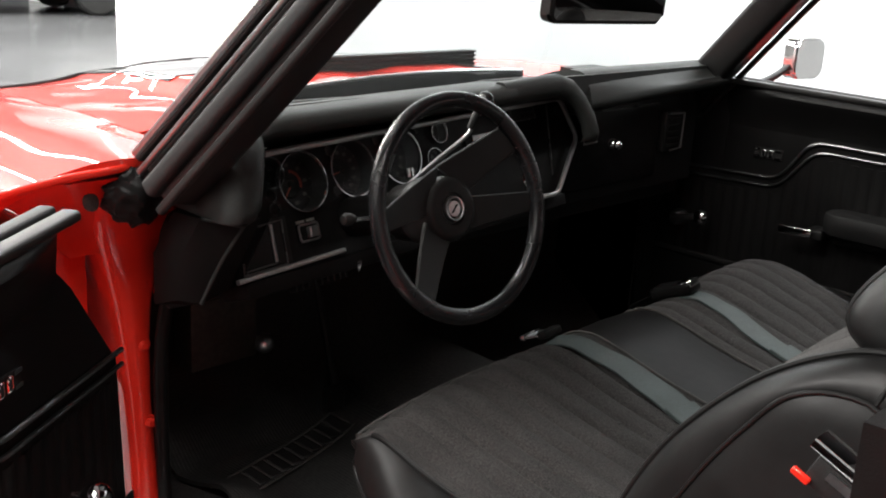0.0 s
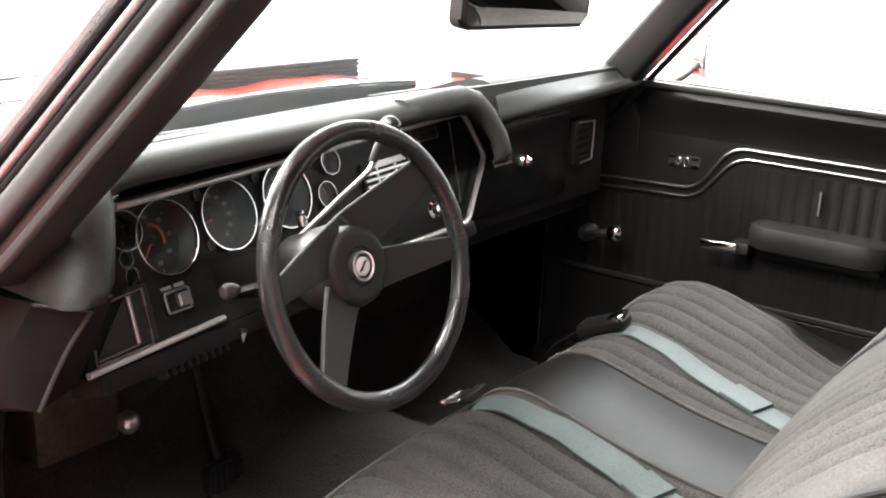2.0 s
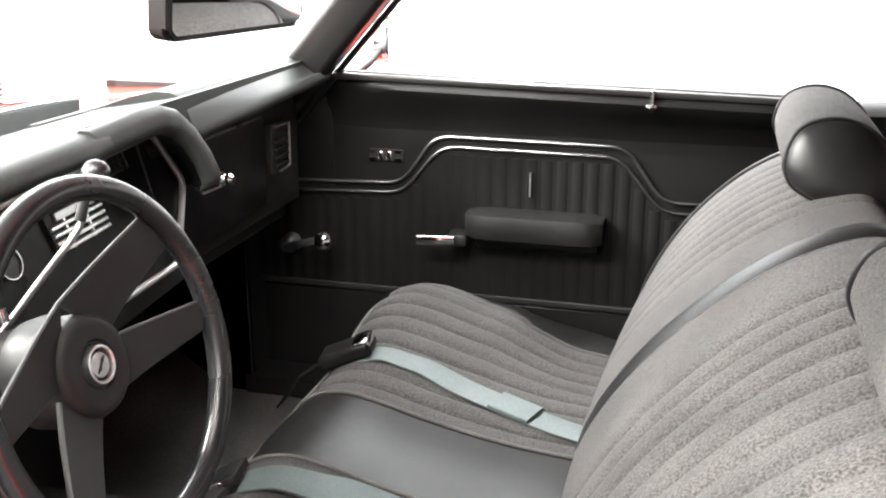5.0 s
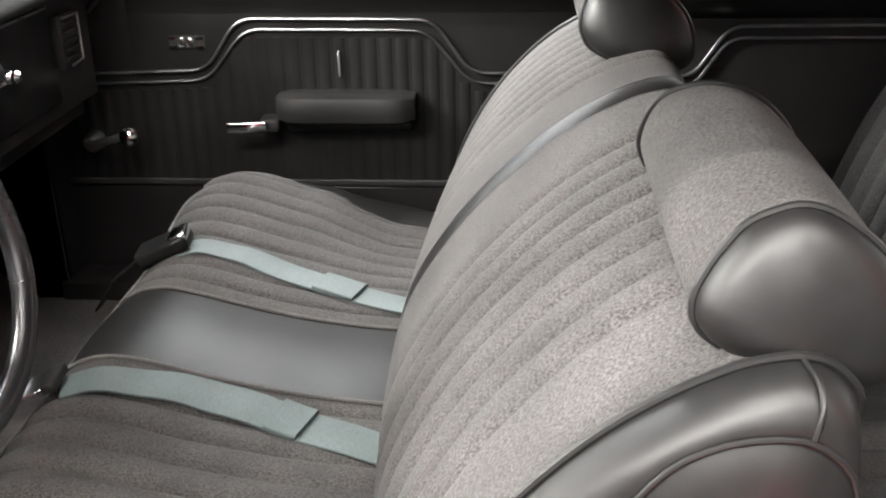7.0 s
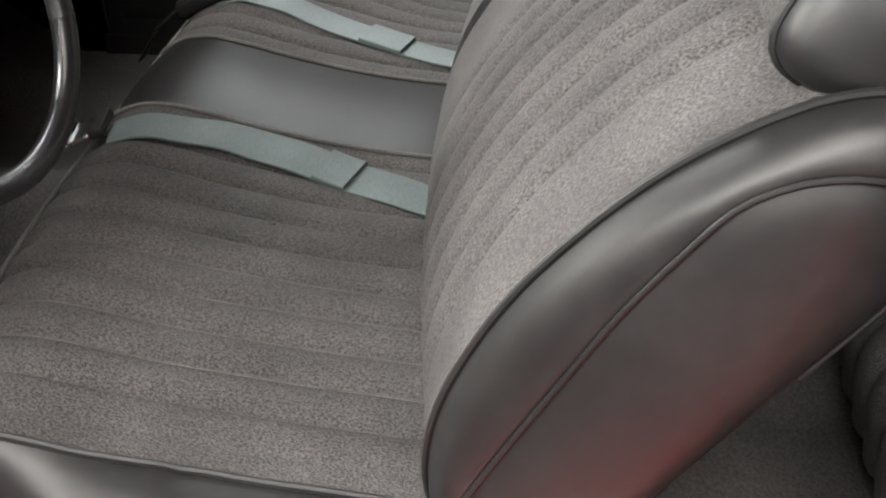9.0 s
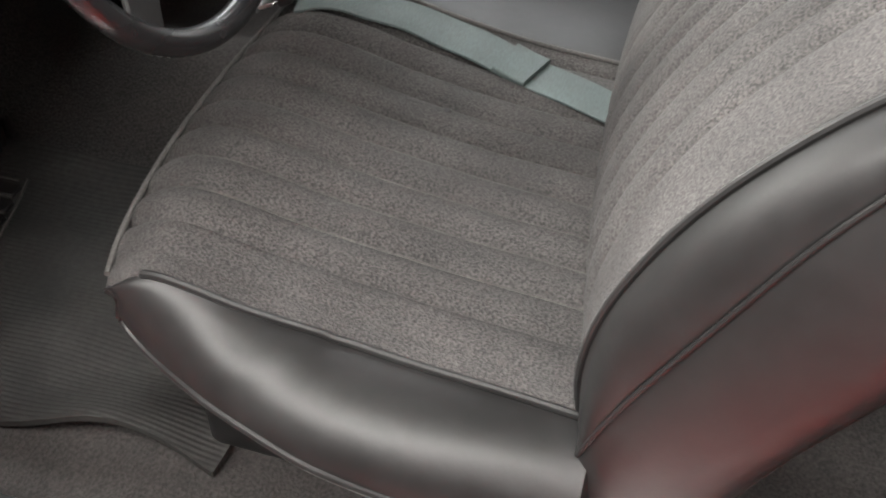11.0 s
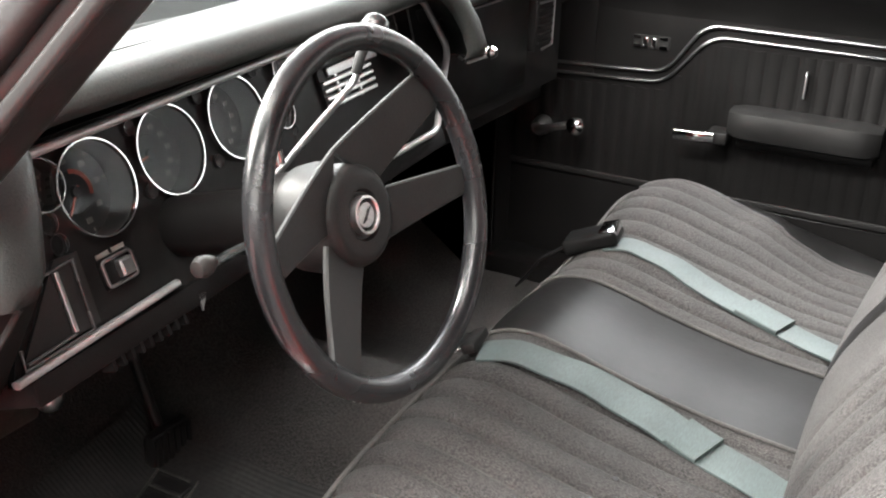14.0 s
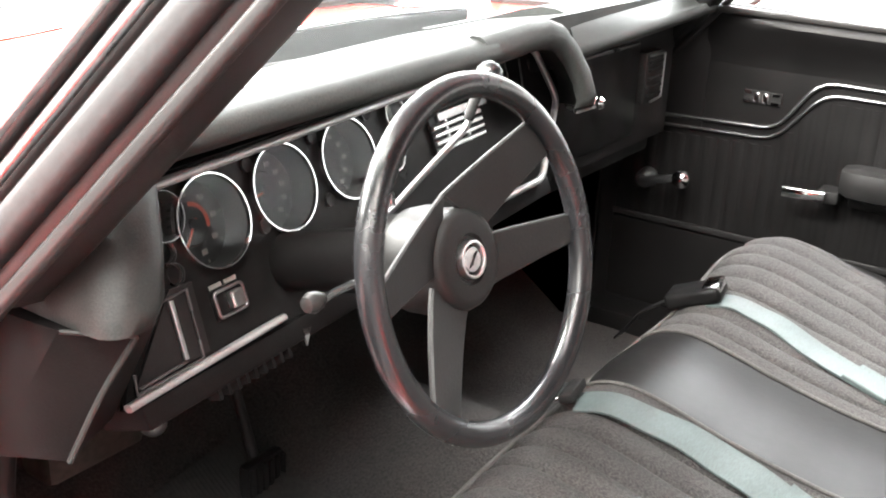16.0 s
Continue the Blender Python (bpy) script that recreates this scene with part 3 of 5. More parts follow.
    cr = part("window_crank", tube(smooth_path([W(b0, 0.036, b1), W(lerp(b0, k0, 0.35), 0.048, lerp(b1, k1, 0.4)), W(lerp(b0, k0, 0.72), 0.05, lerp(b1, k1, 0.75)), W(k0 - 0.004, 0.05, k1)], 4), 0.0075, 10), BRIGHT, th, "chrome window crank")
    axis = Matrix((( d.x, 0, nin.x, 0), (d.y, 0, nin.y, 0), (0, 1, 0, 0), (0, 0, 0, 1)))
    part("crank_knob", lathe([(0, 0), (0.008, 0), (0.009, 0.01), (0.014, 0.014), (0.018, 0.02), (0.019, 0.026), (0.017, 0.033), (0.01, 0.039), (0, 0.041)], Matrix.Translation(W(k0, 0.045, k1)) @ axis, 22), CHROME, cr, "bright crank knob")
    part("crank_boss", lathe([(0, 0), (0.02, 0), (0.018, 0.022), (0.012, 0.034), (0, 0.034)], Matrix.Translation(W(b0, 0.0, b1)) @ axis, 18), BRIGHT, cr)
    # badge: frame bar with two plain marks
    bd = part("badge", box((0.248, 0.0, 0.785), (0.316, 0.003, 0.808), 0.001, 1, M), PLASTIC, th, "small bright door badge")
    for a in (0.248, 0.298):
        part("badge_bar", box((a, 0.003, 0.802), (a + 0.014, 0.005, 0.807), 0, 1, M), CHROME, bd)
        part("badge_bar", box((a, 0.003, 0.786), (a + 0.014, 0.005, 0.791), 0, 1, M), CHROME, bd)
    for a in (0.266, 0.282):
        part("badge_mark", box((a, 0.003, 0.788), (a + 0.011, 0.006, 0.805), 0.002, 1, M), CHROME, bd)
    # pull slot and lock button
    part("pull_slot", box((0.560, 0.002, 0.733), (0.5635, 0.008, 0.780), 0.001, 1, M), BRIGHT, th, "thin bright vertical slot trim")
    lk = part("lock_button", lathe([(0, 0), (0.011, 0.012), (0.010, 0.016), (0.004, 0.018), (0.0035, 0.030), (0.005, 0.033), (0.005, 0.040), (0, 0.042)], Matrix.Translation(W(0.776, 0.045, 0.905)), 14), CHROME, th, "chrome lock button")
    return th


car_door("passenger_door", "closed passenger door with ribbed black vinyl trim", (0.745, 0.40), (0, -1), (-1, 0))
car_door("driver_door", "open driver door with ribbed black vinyl trim", (-0.79, 0.185), (-0.8, -0.6), (0.6, -0.8), 0.033, (0.245, 0.60, 0.235, 0.655))
# rear quarter trim on both sides
for sx in (1, -1):
    q = thing("quarter_trim", "black vinyl rear quarter trim with pressed moulding", "side trim", (sx * 0.76, -1.2, 0.35))
    part("trim_panel", box((min(sx * 0.745, sx * 0.76), -1.85, 0.35), (max(sx * 0.745, sx * 0.76), -0.715, 0.915), 0.006), VINYL, q, "black vinyl panel")
    part("outer_skin", box((min(sx * 0.80, sx * 0.93), -1.9, 0.35), (max(sx * 0.80, sx * 0.93), -0.715, 0.9), 0.02), RED, q)
    for off, r in ((0, 0.0035), (-0.021, 0.003)):
        pts = [(-0.72, 0.733 + off), (-0.80, 0.733 + off), (-0.857, 0.823 + off), (-1.6, 0.823 + off)]
        part("trim_bead", tube([Vector((sx * 0.741, p.x, p.y)) for p in round_corners([Vector((a, b, 0)) for a, b in pts], 0.03)], r, 8, up=(1, 0, 0.01)), BEAD, q)
    rings = [[Vector((sx * (0.745 - n), y, z)) for n, z in ((0.0, 0.835), (0.03, 0.86), (0.06, 0.895), (0.07, 0.92), (0.05, 0.93), (0, 0.93), (-0.03, 0.93), (-0.03, 0.83)) for z in (z + (0.16 * max(0.0, -0.77 - y) if z > 0.88 else 0),)] for y in (-0.715, -0.78, -0.9, -1.05, -1.2, -1.85)]
    part("upper_roll", loft(rings), VINYL, q)


# ---- dashboard ----
O = Vector((-0.366, 0.24, 0.87))
U = Vector((1, 0.05, 0.03)).normalized()
V = Vector((0, 0.33, 0.944))
V = (V - U * V.dot(U)).normalized()
Wn = U.cross(V)
D = Matrix(((U.x, V.x, Wn.x, O.x), (U.y, V.y, Wn.y, O.y), (U.z, V.z, Wn.z, O.z), (0, 0, 0, 1)))
dp = lambda u, v, w=0.0: D @ Vector((u, v, w))

dash = thing("dashboard", "black padded dashboard with round gauges and chrome bezel", "dashboard", (0, 0.3, 0.7))
# u, v, radius and depth of the gauge wells
WELLS = [(-0.1125, -0.0055, 0.0442, 0.027), (-0.0115, -0.0015, 0.0442, 0.027), (0.095, 0.0015, 0.0442, 0.027), (-0.167, 0.015, 0.023, 0.015), (0.194, 0.029, 0.0185, 0.012), (0.171, -0.014, 0.0185, 0.012)]


def holed(poly, holes, depth, m):
    """A flat plate with round holes through it."""
    bm = bmesh.new()
    loops = [[(x, y) for x, y in poly]] + [[(u + r * math.cos(a), v + r * math.sin(a)) for a in np.linspace(0, 2 * math.pi, 36, endpoint=False)] for u, v, r in holes]
    for lp in loops:
        vs = [bm.verts.new((x, y, 0)) for x, y in lp]
        for a, c in zip(vs, vs[1:] + vs[:1]):
            bm.edges.new((a, c))
    bmesh.ops.triangle_fill(bm, edges=bm.edges[:], use_beauty=True, normal=(0, 0, 1))
    g = bmesh.ops.extrude_face_region(bm, geom=bm.faces[:])
    for v in g["geom"]:
        if isinstance(v, bmesh.types.BMVert):
            v.co.z -= depth
    bmesh.ops.recalc_face_normals(bm, faces=bm.faces[:])
    bm.transform(m)
    return bm


part("gauge_panel", holed([(-0.262, -0.125), (-0.17, 0.05), (0.545, 0.053), (0.575, -0.03), (0.475, -0.13)], [(u, v, r * 0.99) for u, v, r, w in WELLS], 0.008, D), GLOSS, dash, "gloss black instrument panel")
part("dash_core", box((-0.66, 0.3, 0.68), (0.68, 0.6, 0.9), 0.01), PLASTIC, dash)

# pad: hooped visor round the gauges
hoop = [(lerp(-0.605, -0.045, i / 30), 0.226 - 0.02 * max(0.0, 1 - i / 4) ** 2, lerp(0.947, 0.962, i / 30) - 0.006 * max(0.0, 1 - i / 4) ** 2) for i in range(31)]
prof_pad = [(-0.012, -0.018), (-0.009, -0.028), (0.002, -0.034), (0.014, -0.028), (0.02, -0.012), (0.022, 0.01), (0.016, 0.06), (-0.012, 0.06)]
pad = part("pad_visor", sweep(hoop, lambda t: prof_pad, (0, 1, 0)), PAD, dash, "thick grained black pad hood over the gauges", angle=75)
# legs of the visor, leaning back towards the driver at their foot
def pad_leg(keys, label):
    rings = []
    for x0, x1, y0, y1, z in keys:
        m = rrect(x1 - x0, y1 - y0, min(x1 - x0, y1 - y0) * 0.42, 5)
        rings.append([Vector(((x0 + x1) / 2 + a, (y0 + y1) / 2 + c, z)) for a, c in m])
    part("pad_leg", loft(rings), PAD, pad, label, angle=75)


pad_leg([(-0.675, -0.648, 0.13, 0.25, 0.850), (-0.69, -0.638, 0.105, 0.29, 0.856), (-0.688, -0.628, 0.104, 0.29, 0.872), (-0.672, -0.608, 0.125, 0.30, 0.905), (-0.652, -0.588, 0.152, 0.30, 0.935), (-0.632, -0.578, 0.178, 0.30, 0.955), (-0.615, -0.585, 0.20, 0.30, 0.963)], "rounded left leg of the pad hood")
# right end of the hood: it bends down and forward into a leg, its inner wall running back to the bezel
HOOD = [(0.30, 0.069, 0, 1, 0.082, 0.30, 0.05), (0.40, 0.070, 0, 1, 0.09, 0.43, 0.05), (0.438, 0.069, 0.22, 0.975, 0.097, 0.515, 0.05), (0.466, 0.058, 0.55, 0.835, 0.10, 0.553, 0.042), (0.488, 0.034, 0.8, 0.6, 0.10, 0.575, 0.018), (0.503, 0.0, 0.95, 0.31, 0.10, 0.595, -0.012), (0.508, -0.03, 1, 0.05, 0.098, 0.596, -0.03), (0.506, -0.042, 1, -0.1, 0.092, 0.588, -0.04)]
rings = []
for u, v, nu, nv, w, iu, iv in HOOD:
    ring = [dp(iu, iv, 0.008), dp(lerp(iu, u - nu * 0.02, 0.6), lerp(iv, v - nv * 0.02, 0.6), w * 0.62)]
    ring += [dp(u + nu * a, v + nv * a, w + c) for a, c in ((-0.020, -0.016), (-0.018, -0.006), (-0.011, 0.0), (0.0, 0.002), (0.010, 0.0), (0.017, -0.006), (0.021, -0.016))]
    ring += [dp(lerp(u + nu * 0.021, iu + nu * 0.03, q), lerp(v + nv * 0.021, iv + nv * 0.03, q), w * (1 - q)) for q in (0.5, 1.0)]
    ring += [dp(iu + nu * 0.01, iv + nv * 0.01, -0.03)]
    rings.append(ring)
part("pad_leg", loft(rings), PAD, pad, "angled right end of the pad hood", angle=75)
part("leg_trim", sweep([dp(0.588, -0.044, 0.012), dp(0.49, -0.046, 0.078), dp(0.512, -0.046, 0.094), dp(0.53, -0.045, 0.07)], rrect(0.003, 0.004, 0.001), V), CHROMEBEAD, pad, "thin bright line under the pad")
# deck behind the visor
def deck_z(x, y):
    return 0.981 - 0.175 * max(0.0, y - 0.25) - 0.012 * max(0, -x / 0.7)
b = bmesh.new()
nx, ny = 60, 14
rows2 = []
for i in range(nx + 1):
    x = lerp(-0.69, 0.69, i / nx)
    yb = 0.29 + 0.10 * (1 - (x / 0.69) ** 2) + 0.045 * x / 0.69
    rows2.append([Vector((x, lerp(0.245, yb, j / ny), deck_z(x, lerp(0.245, yb, j / ny)))) for j in range(ny + 1)] + [Vector((x, yb, 0.90)), Vector((x, 0.245, 0.94))])
part("deck", loft(rows2), PAD, dash, "grained black dash top")
for x0, x1, y0 in ((-0.46, -0.335, 0.315), (0.07, 0.31, 0.39)):
    part("defrost_slot", box((x0, y0 - 0.006, deck_z(x0, y0) - 0.004), (x1, y0 + 0.006, deck_z(x0, y0) + 0.0035), 0.002), GLOSS, dash, "black defroster slot")
# passenger side roll
rings = []
for i in range(33):
    x = lerp(0.222, 0.69, i / 32)
    t = (x - 0.24) / 0.39
    ly, lz = lerp(0.231, 0.208, t), lerp(0.921, 0.944, t)
    rings.append([Vector((x, y, z)) for y, z in ((0.40, 0.955), (0.33, 0.978), (0.295, 0.986), (0.27, 0.985), (0.252, 0.979), (lerp(0.25, ly, 0.6), lerp(0.975, lz, 0.5)), (ly + 0.004, lz + 0.016), (ly, lz + 0.006), (ly + 0.003, lz - 0.003), (ly + 0.016, lz - 0.010), (ly + 0.045, lz - 0.016), (0.36, lz - 0.03))])
part("passenger_roll", loft(rings), PAD, dash, "grained black pad roll on the passenger side", angle=60)
gb = part("glove_box", box((0.2, 0.262, 0.745), (0.515, 0.30, 0.905), 0.006), GLOSS, dash, "black glove box door")
part("panel_right", box((0.16, 0.272, 0.72), (0.68, 0.31, 0.92), 0.004), PLASTIC, dash)
part("bright_line", box((0.2, 0.258, 0.903), (0.50, 0.264, 0.9065)), CHROMEBEAD, gb, "fine bright line above the glove box")
part("glove_lock", lathe([(0, 0), (0.012, 0), (0.012, 0.008), (0.008, 0.014), (0.01, 0.02), (0.006, 0.026), (0, 0.026)], pose(0.337, 0.262, 0.834, 90), 16), CHROME, gb, "chrome glove box lock knob")
vr = part("air_vent", box((0.525, 0.254, 0.798), (0.592, 0.274, 0.886), 0.003), PLASTIC, dash, "black louvred air vent with bright edge")
for k in range(5):
    part("vane", box((0.532, 0.248, 0.811 + 0.014 * k), (0.582, 0.256, 0.815 + 0.014 * k)), PLASTIC, vr)
part("vent_edge", sweep([(0.53, 0.25, 0.882), (0.59, 0.25, 0.880), (0.588, 0.25, 0.804), (0.545, 0.25, 0.801)], rrect(0.004, 0.004, 0.001), (0, 1, 0)), BRIGHT, vr)

# bright bezel round the gauges
bez = [(-0.175, 0.043), (0.536, 0.049), (0.566, -0.029), (0.470, -0.124), (0.26, -0.119)]
part("bezel_strip", sweep([dp(p.x, p.y, 0.012) for p in round_corners([Vector((a, c, 0)) for a, c in bez], 0.014, 4)], rrect(0.009, 0.009, 0.0038), Wn), SATIN, dash, "satin bright bezel strip")
part("lower_strip", sweep([dp(-0.263, -0.122, 0.006), dp(-0.066, -0.118, 0.006)], rrect(0.007, 0.010, 0.003), Wn), SATIN, dash, "bright lower dash strip")


def arc_plate(u, v, w, r0, r1, a0, a1, n=12):
    """A thin printed band between two radii and two angles."""
    bm = bmesh.new()
    rows = [[bm.verts.new(D @ Vector((u + r * math.cos(a), v + r * math.sin(a), w))) for r in (r0, r1)] for a in (radians(lerp(a0, a1, i / n)) for i in range(n + 1))]
    for p, q in zip(rows, rows[1:]):
        bm.faces.new((p[0], p[1], q[1], q[0]))
    bmesh.ops.solidify(bm, geom=bm.faces[:], thickness=0.0005)
    return bm


def gauge(well, label, marks=0, first=140, last=-140, needle=None):
    """A deep gauge: well, printed dial at its bottom, chrome ring and lens at its mouth."""
    u, v, r, w = well
    m0 = D @ pose(u, v, 0.0006)
    g = part("gauge", lathe([(0, -w - 0.002), (r * 0.99, -w - 0.002), (r * 0.99, 0.003), (r * 0.965, 0.003), (r * 0.955, -w), (r * 0.5, -w), (0, -w)], m0, 40), DIAL, dash, label)
    part("gauge_ring", lathe([(r * 0.965, 0.003), (r * 0.975, 0.007), (r * 1.01, 0.007), (r * 1.03, 0.003), (r * 1.03, 0.0)], m0, 48, ring=True), CHROME, g, "chrome gauge ring")
    if marks:
        part("dial_disc", lathe([(0, 0), (r * 0.47, 0), (r * 0.45, 0.0012), (0, 0.0014)], D @ pose(u, v, 0.0006 - w), 28), PLASTIC, g, "dark raised dial centre")
    for k in range(marks):
        a = radians(lerp(first, last, k / max(1, marks - 1)))
        m = D @ pose(u + 0.66 * r * math.cos(a), v + 0.66 * r * math.sin(a), 0.001 - w)
        part("dial_mark", box((-r * 0.075, -r * 0.06, 0), (r * 0.075, r * 0.06, 0.0006), 0, 1, m), DIALMARK, g)
        part("dial_tick", arc_plate(u, v, 0.0014 - w, r * 0.84, r * 0.92, math.degrees(a) - 1.6, math.degrees(a) + 1.6, 2), DIALMARK, g)
    if needle is not None:
        part("needle", box((-0.006, -0.001, 0), (r * 0.56, 0.001, 0.001), 0, 1, D @ pose(u, v, 0.0045 - w, 0, 0, needle)), DIALRED, g, "thin red needle")
        part("needle_cap", lathe([(0, 0), (0.006, 0), (0.005, 0.003), (0, 0.0035)], D @ pose(u, v, 0.003 - w), 14), PLASTIC, g)
    ln = part("lens", lathe([(0, 0.0045), (r * 0.97, 0.0042)], m0, 32), LENS, g)
    ln.visible_shadow = False
    return g


g1 = gauge(WELLS[0], "large round tachometer with chrome ring", 8, 215, -80, 228)
part("redline", arc_plate(-0.1125, -0.0055, -0.0245, 0.017, 0.0213, 85, -22), DIALRED, g1, "dim red warning band")
gauge(WELLS[1], "large round speedometer with chrome ring", 11, 225, -55, 190)
g3 = gauge(WELLS[2], "large round clock with chrome ring", 12, 90, -240)
part("reset_knob", lathe([(0, 0), (0.003, 0), (0.003, 0.01), (0, 0.011)], D @ pose(0.103, -0.026, 0.006), 10), CHROME, g3)
gauge(WELLS[3], "small round gauge with chrome ring", 4, 60, -60)
gauge((-0.174, -0.036, 0.0095, 0.004), "small round warning lamp with bright ring")
gauge((-0.176, -0.016, 0.0095, 0.004), "small round warning lamp with bright ring")
gauge(WELLS[4], "small round gauge with chrome ring", 4, 60, -60)
gauge(WELLS[5], "small round gauge with chrome ring", 4, 60, -60)
for u, v in ((-0.05, 0.032), (-0.05, -0.03), (0.05, 0.035), (0.05, -0.032), (0.145, 0.04)):
    part("indicator", lathe([(0, 0), (0.007, 0), (0.007, 0.003), (0.004, 0.002), (0, 0.002)], D @ pose(u, v, 0.0006), 14), PLASTIC, dash)
# light switch with its two label bars
sw = part("light_switch", solid(rrect(0.04, 0.03, 0.004), 0.004, D @ pose(-0.122, -0.079, 0.0005), 0.001), GLOSS, dash, "light switch with chrome frame")
part("switch_frame", sweep([dp(-0.122 + a, -0.079 + c, 0.005) for a, c in rrect(0.036, 0.024, 0.004)], rrect(0.003, 0.003, 0.001), Wn, True), BEAD, sw)
part("rocker_switch", solid(rrect(0.016, 0.016, 0.002), 0.008, D @ pose(-0.117, -0.079, 0.004), 0.002), BRIGHT, sw)
for a in (-0.1315, -0.112):
    part("label_bar", box((a - 0.0075, -0.065, 0), (a + 0.0075, -0.06, 0.0012), 0, 1, D), DIALMARK, sw, "tiny printed label bar")
# side vent framed in bright lines
sv = part("side_vent", solid([(-0.248, -0.112), (-0.184, -0.046), (-0.158, -0.048), (-0.162, -0.113)], 0.004, D), PLASTIC, dash, "black side air vent with bright edges")
part("vent_edge", sweep([dp(*p, 0.006) for p in ((-0.21, -0.054), (-0.168, -0.052), (-0.173, -0.115), (-0.25, -0.116), (-0.247, -0.099))], rrect(0.0028, 0.003, 0.001), Wn), CHROMEBEAD, sv)
part("vent_edge", sweep([dp(-0.19, -0.055, 0.008), dp(-0.193, -0.108, 0.008)], rrect(0.0045, 0.004, 0.001), Wn), BRIGHT, sv)
part("vent_edge", sweep([dp(-0.194, -0.110, 0.008), dp(-0.247, -0.1115, 0.008)], rrect(0.0022, 0.003, 0.0008), Wn), CHROMEBEAD, sv)
part("spring_clip", solid([(-0.046, -0.139), (-0.034, -0.141), (-0.047, -0.156)], 0.002, D @ pose(0, 0, 0.004)), BEAD, dash, "small bright spring clip")
# left end cap below the pad
cap_top = [(-0.700, 0.150, 0.858), (-0.657, 0.118, 0.848), (-0.62, 0.135, 0.85), (-0.62, 0.30, 0.85), (-0.70, 0.215, 0.853)]
cap_mid = [(-0.712, 0.175, 0.81), (-0.676, 0.140, 0.80), (-0.62, 0.165, 0.80), (-0.62, 0.31, 0.78), (-0.71, 0.25, 0.79)]
cap_low = [(-0.705, 0.205, 0.735), (-0.687, 0.172, 0.735), (-0.625, 0.20, 0.735), (-0.625, 0.33, 0.70), (-0.70, 0.268, 0.71)]
ec = part("end_cap", loft([[Vector(p) for p in r] for r in (cap_top, cap_mid, cap_low)]), DULL, dash, "black dash end panel")
part("edge_bead", tube(smooth_path([r[1] for r in (cap_top, cap_mid, cap_low)], 6), 0.0026, 8), PAD, ec, "thin rounded edge of the end panel")
part("top_bead", tube([(-0.700, 0.148, 0.858), (-0.68, 0.133, 0.853), (-0.657, 0.117, 0.848)], 0.002, 8), PAD, ec)
part("lower_edge", box((-0.25, -0.15, -0.06), (0.5, -0.126, 0.006), 0.004, 2, D), DULL, dash)
for k in range(9):
    part("fin", box((-0.17 + 0.012 * k, -0.158, -0.01), (-0.166 + 0.012 * k, -0.148, 0.006), 0, 1, D), DULL, dash)
# centre vent, radio, lighter
cv = part("centre_vent", solid(rrect(0.14, 0.05, 0.005), 0.004, D @ pose(0.325, -0.012, 0.0005)), GLOSS, dash, "chrome-slatted centre vent")
for k in range(4):
    part("slat", box((0.256, -0.034 + 0.0092 * k, 0.004), (0.368, -0.029 + 0.0092 * k, 0.009), 0.001, 1, D), BRIGHT, cv)
part("vent_plate", box((0.272, 0.0015, 0.003), (0.388, 0.0125, 0.008), 0.001, 1, D), BEAD, cv, "satin plate above the slats")
for a in (0.285, 0.33):
    part("slat_post", box((a, -0.035, 0.003), (a + 0.004, 0.002, 0.0075), 0, 1, D), BRIGHT, cv)
rd = part("clock_display", solid(rrect(0.07, 0.024, 0.002), 0.003, D @ pose(0.427, 0.0335, 0.0005)), DIAL, dash, "small dark display")
part("display_frame", sweep([dp(0.427 + a, 0.0335 + c, 0.004) for a, c in rrect(0.07, 0.024, 0.002)], rrect(0.002, 0.002, 0.0005), Wn, True), CHROMEBEAD, rd)
for k in range(3):
    for j in range(2):
        part("mark_bar", box((0.419 + 0.0135 * k, 0.0245 + 0.0105 * j, 0.003), (0.43 + 0.0135 * k, 0.033 + 0.0095 * j, 0.0048), 0.001, 1, D), PLASTIC, rd)
part("lighter", lathe([(0, 0), (0.014, 0), (0.014, 0.006), (0.009, 0.008), (0.009, 0.018), (0, 0.02)], D @ pose(0.399, -0.086, 0.0005), 18), CHROME, dash, "chrome ringed cigarette lighter")
part("panel_divider", sweep([dp(0.504, 0.044, 0.003), dp(0.478, -0.09, 0.003)], rrect(0.002, 0.003, 0.0005), Wn), CHROMEBEAD, dash)

# ---- steering column and wheel ----
C = Vector((-0.4017, -0.0209, 0.8657))
SW = Matrix.Translation(C) @ pose(0, 0, 0, 90 - 15.5, 0, -2.6)       # local z: out of the wheel towards the driver
wheel = thing("steering_wheel", "black four-spoke sport steering wheel with round centre cap", "steering wheel", C)
R = 0.1462
part("rim", tube([SW @ Vector((R * math.cos(radians(a)), R * math.sin(radians(a)), 0)) for a in range(0, 360, 4)], 0.0112, 18, closed=True, up=SW.to_3x3() @ Vector((0, 0, 1))), RIM, wheel, "grained black rim")
part("hub", lathe([(0, -0.08), (0.047, -0.08), (0.049, -0.064), (0.0455, -0.056), (0.0455, -0.036), (0.0448, -0.028), (0.0425, -0.022), (0.0385, -0.0185), (0.034, -0.0175), (0.0225, -0.0185), (0.0205, -0.0215), (0, -0.0215)], SW, 48), HUB, wheel, "round black centre cap")
part("emblem_ring", lathe([(0.0135, -0.0215), (0.0138, -0.0155), (0.0148, -0.0145), (0.0165, -0.0148), (0.0172, -0.0215)], SW, 32, ring=True), BRIGHT, wheel, "satin chrome emblem ring")
part("emblem", lathe([(0, -0.0215), (0.0112, -0.0215), (0.0112, -0.0175), (0.0104, -0.0165), (0, -0.0162)], SW, 32), BRIGHT, wheel, "round bright emblem")
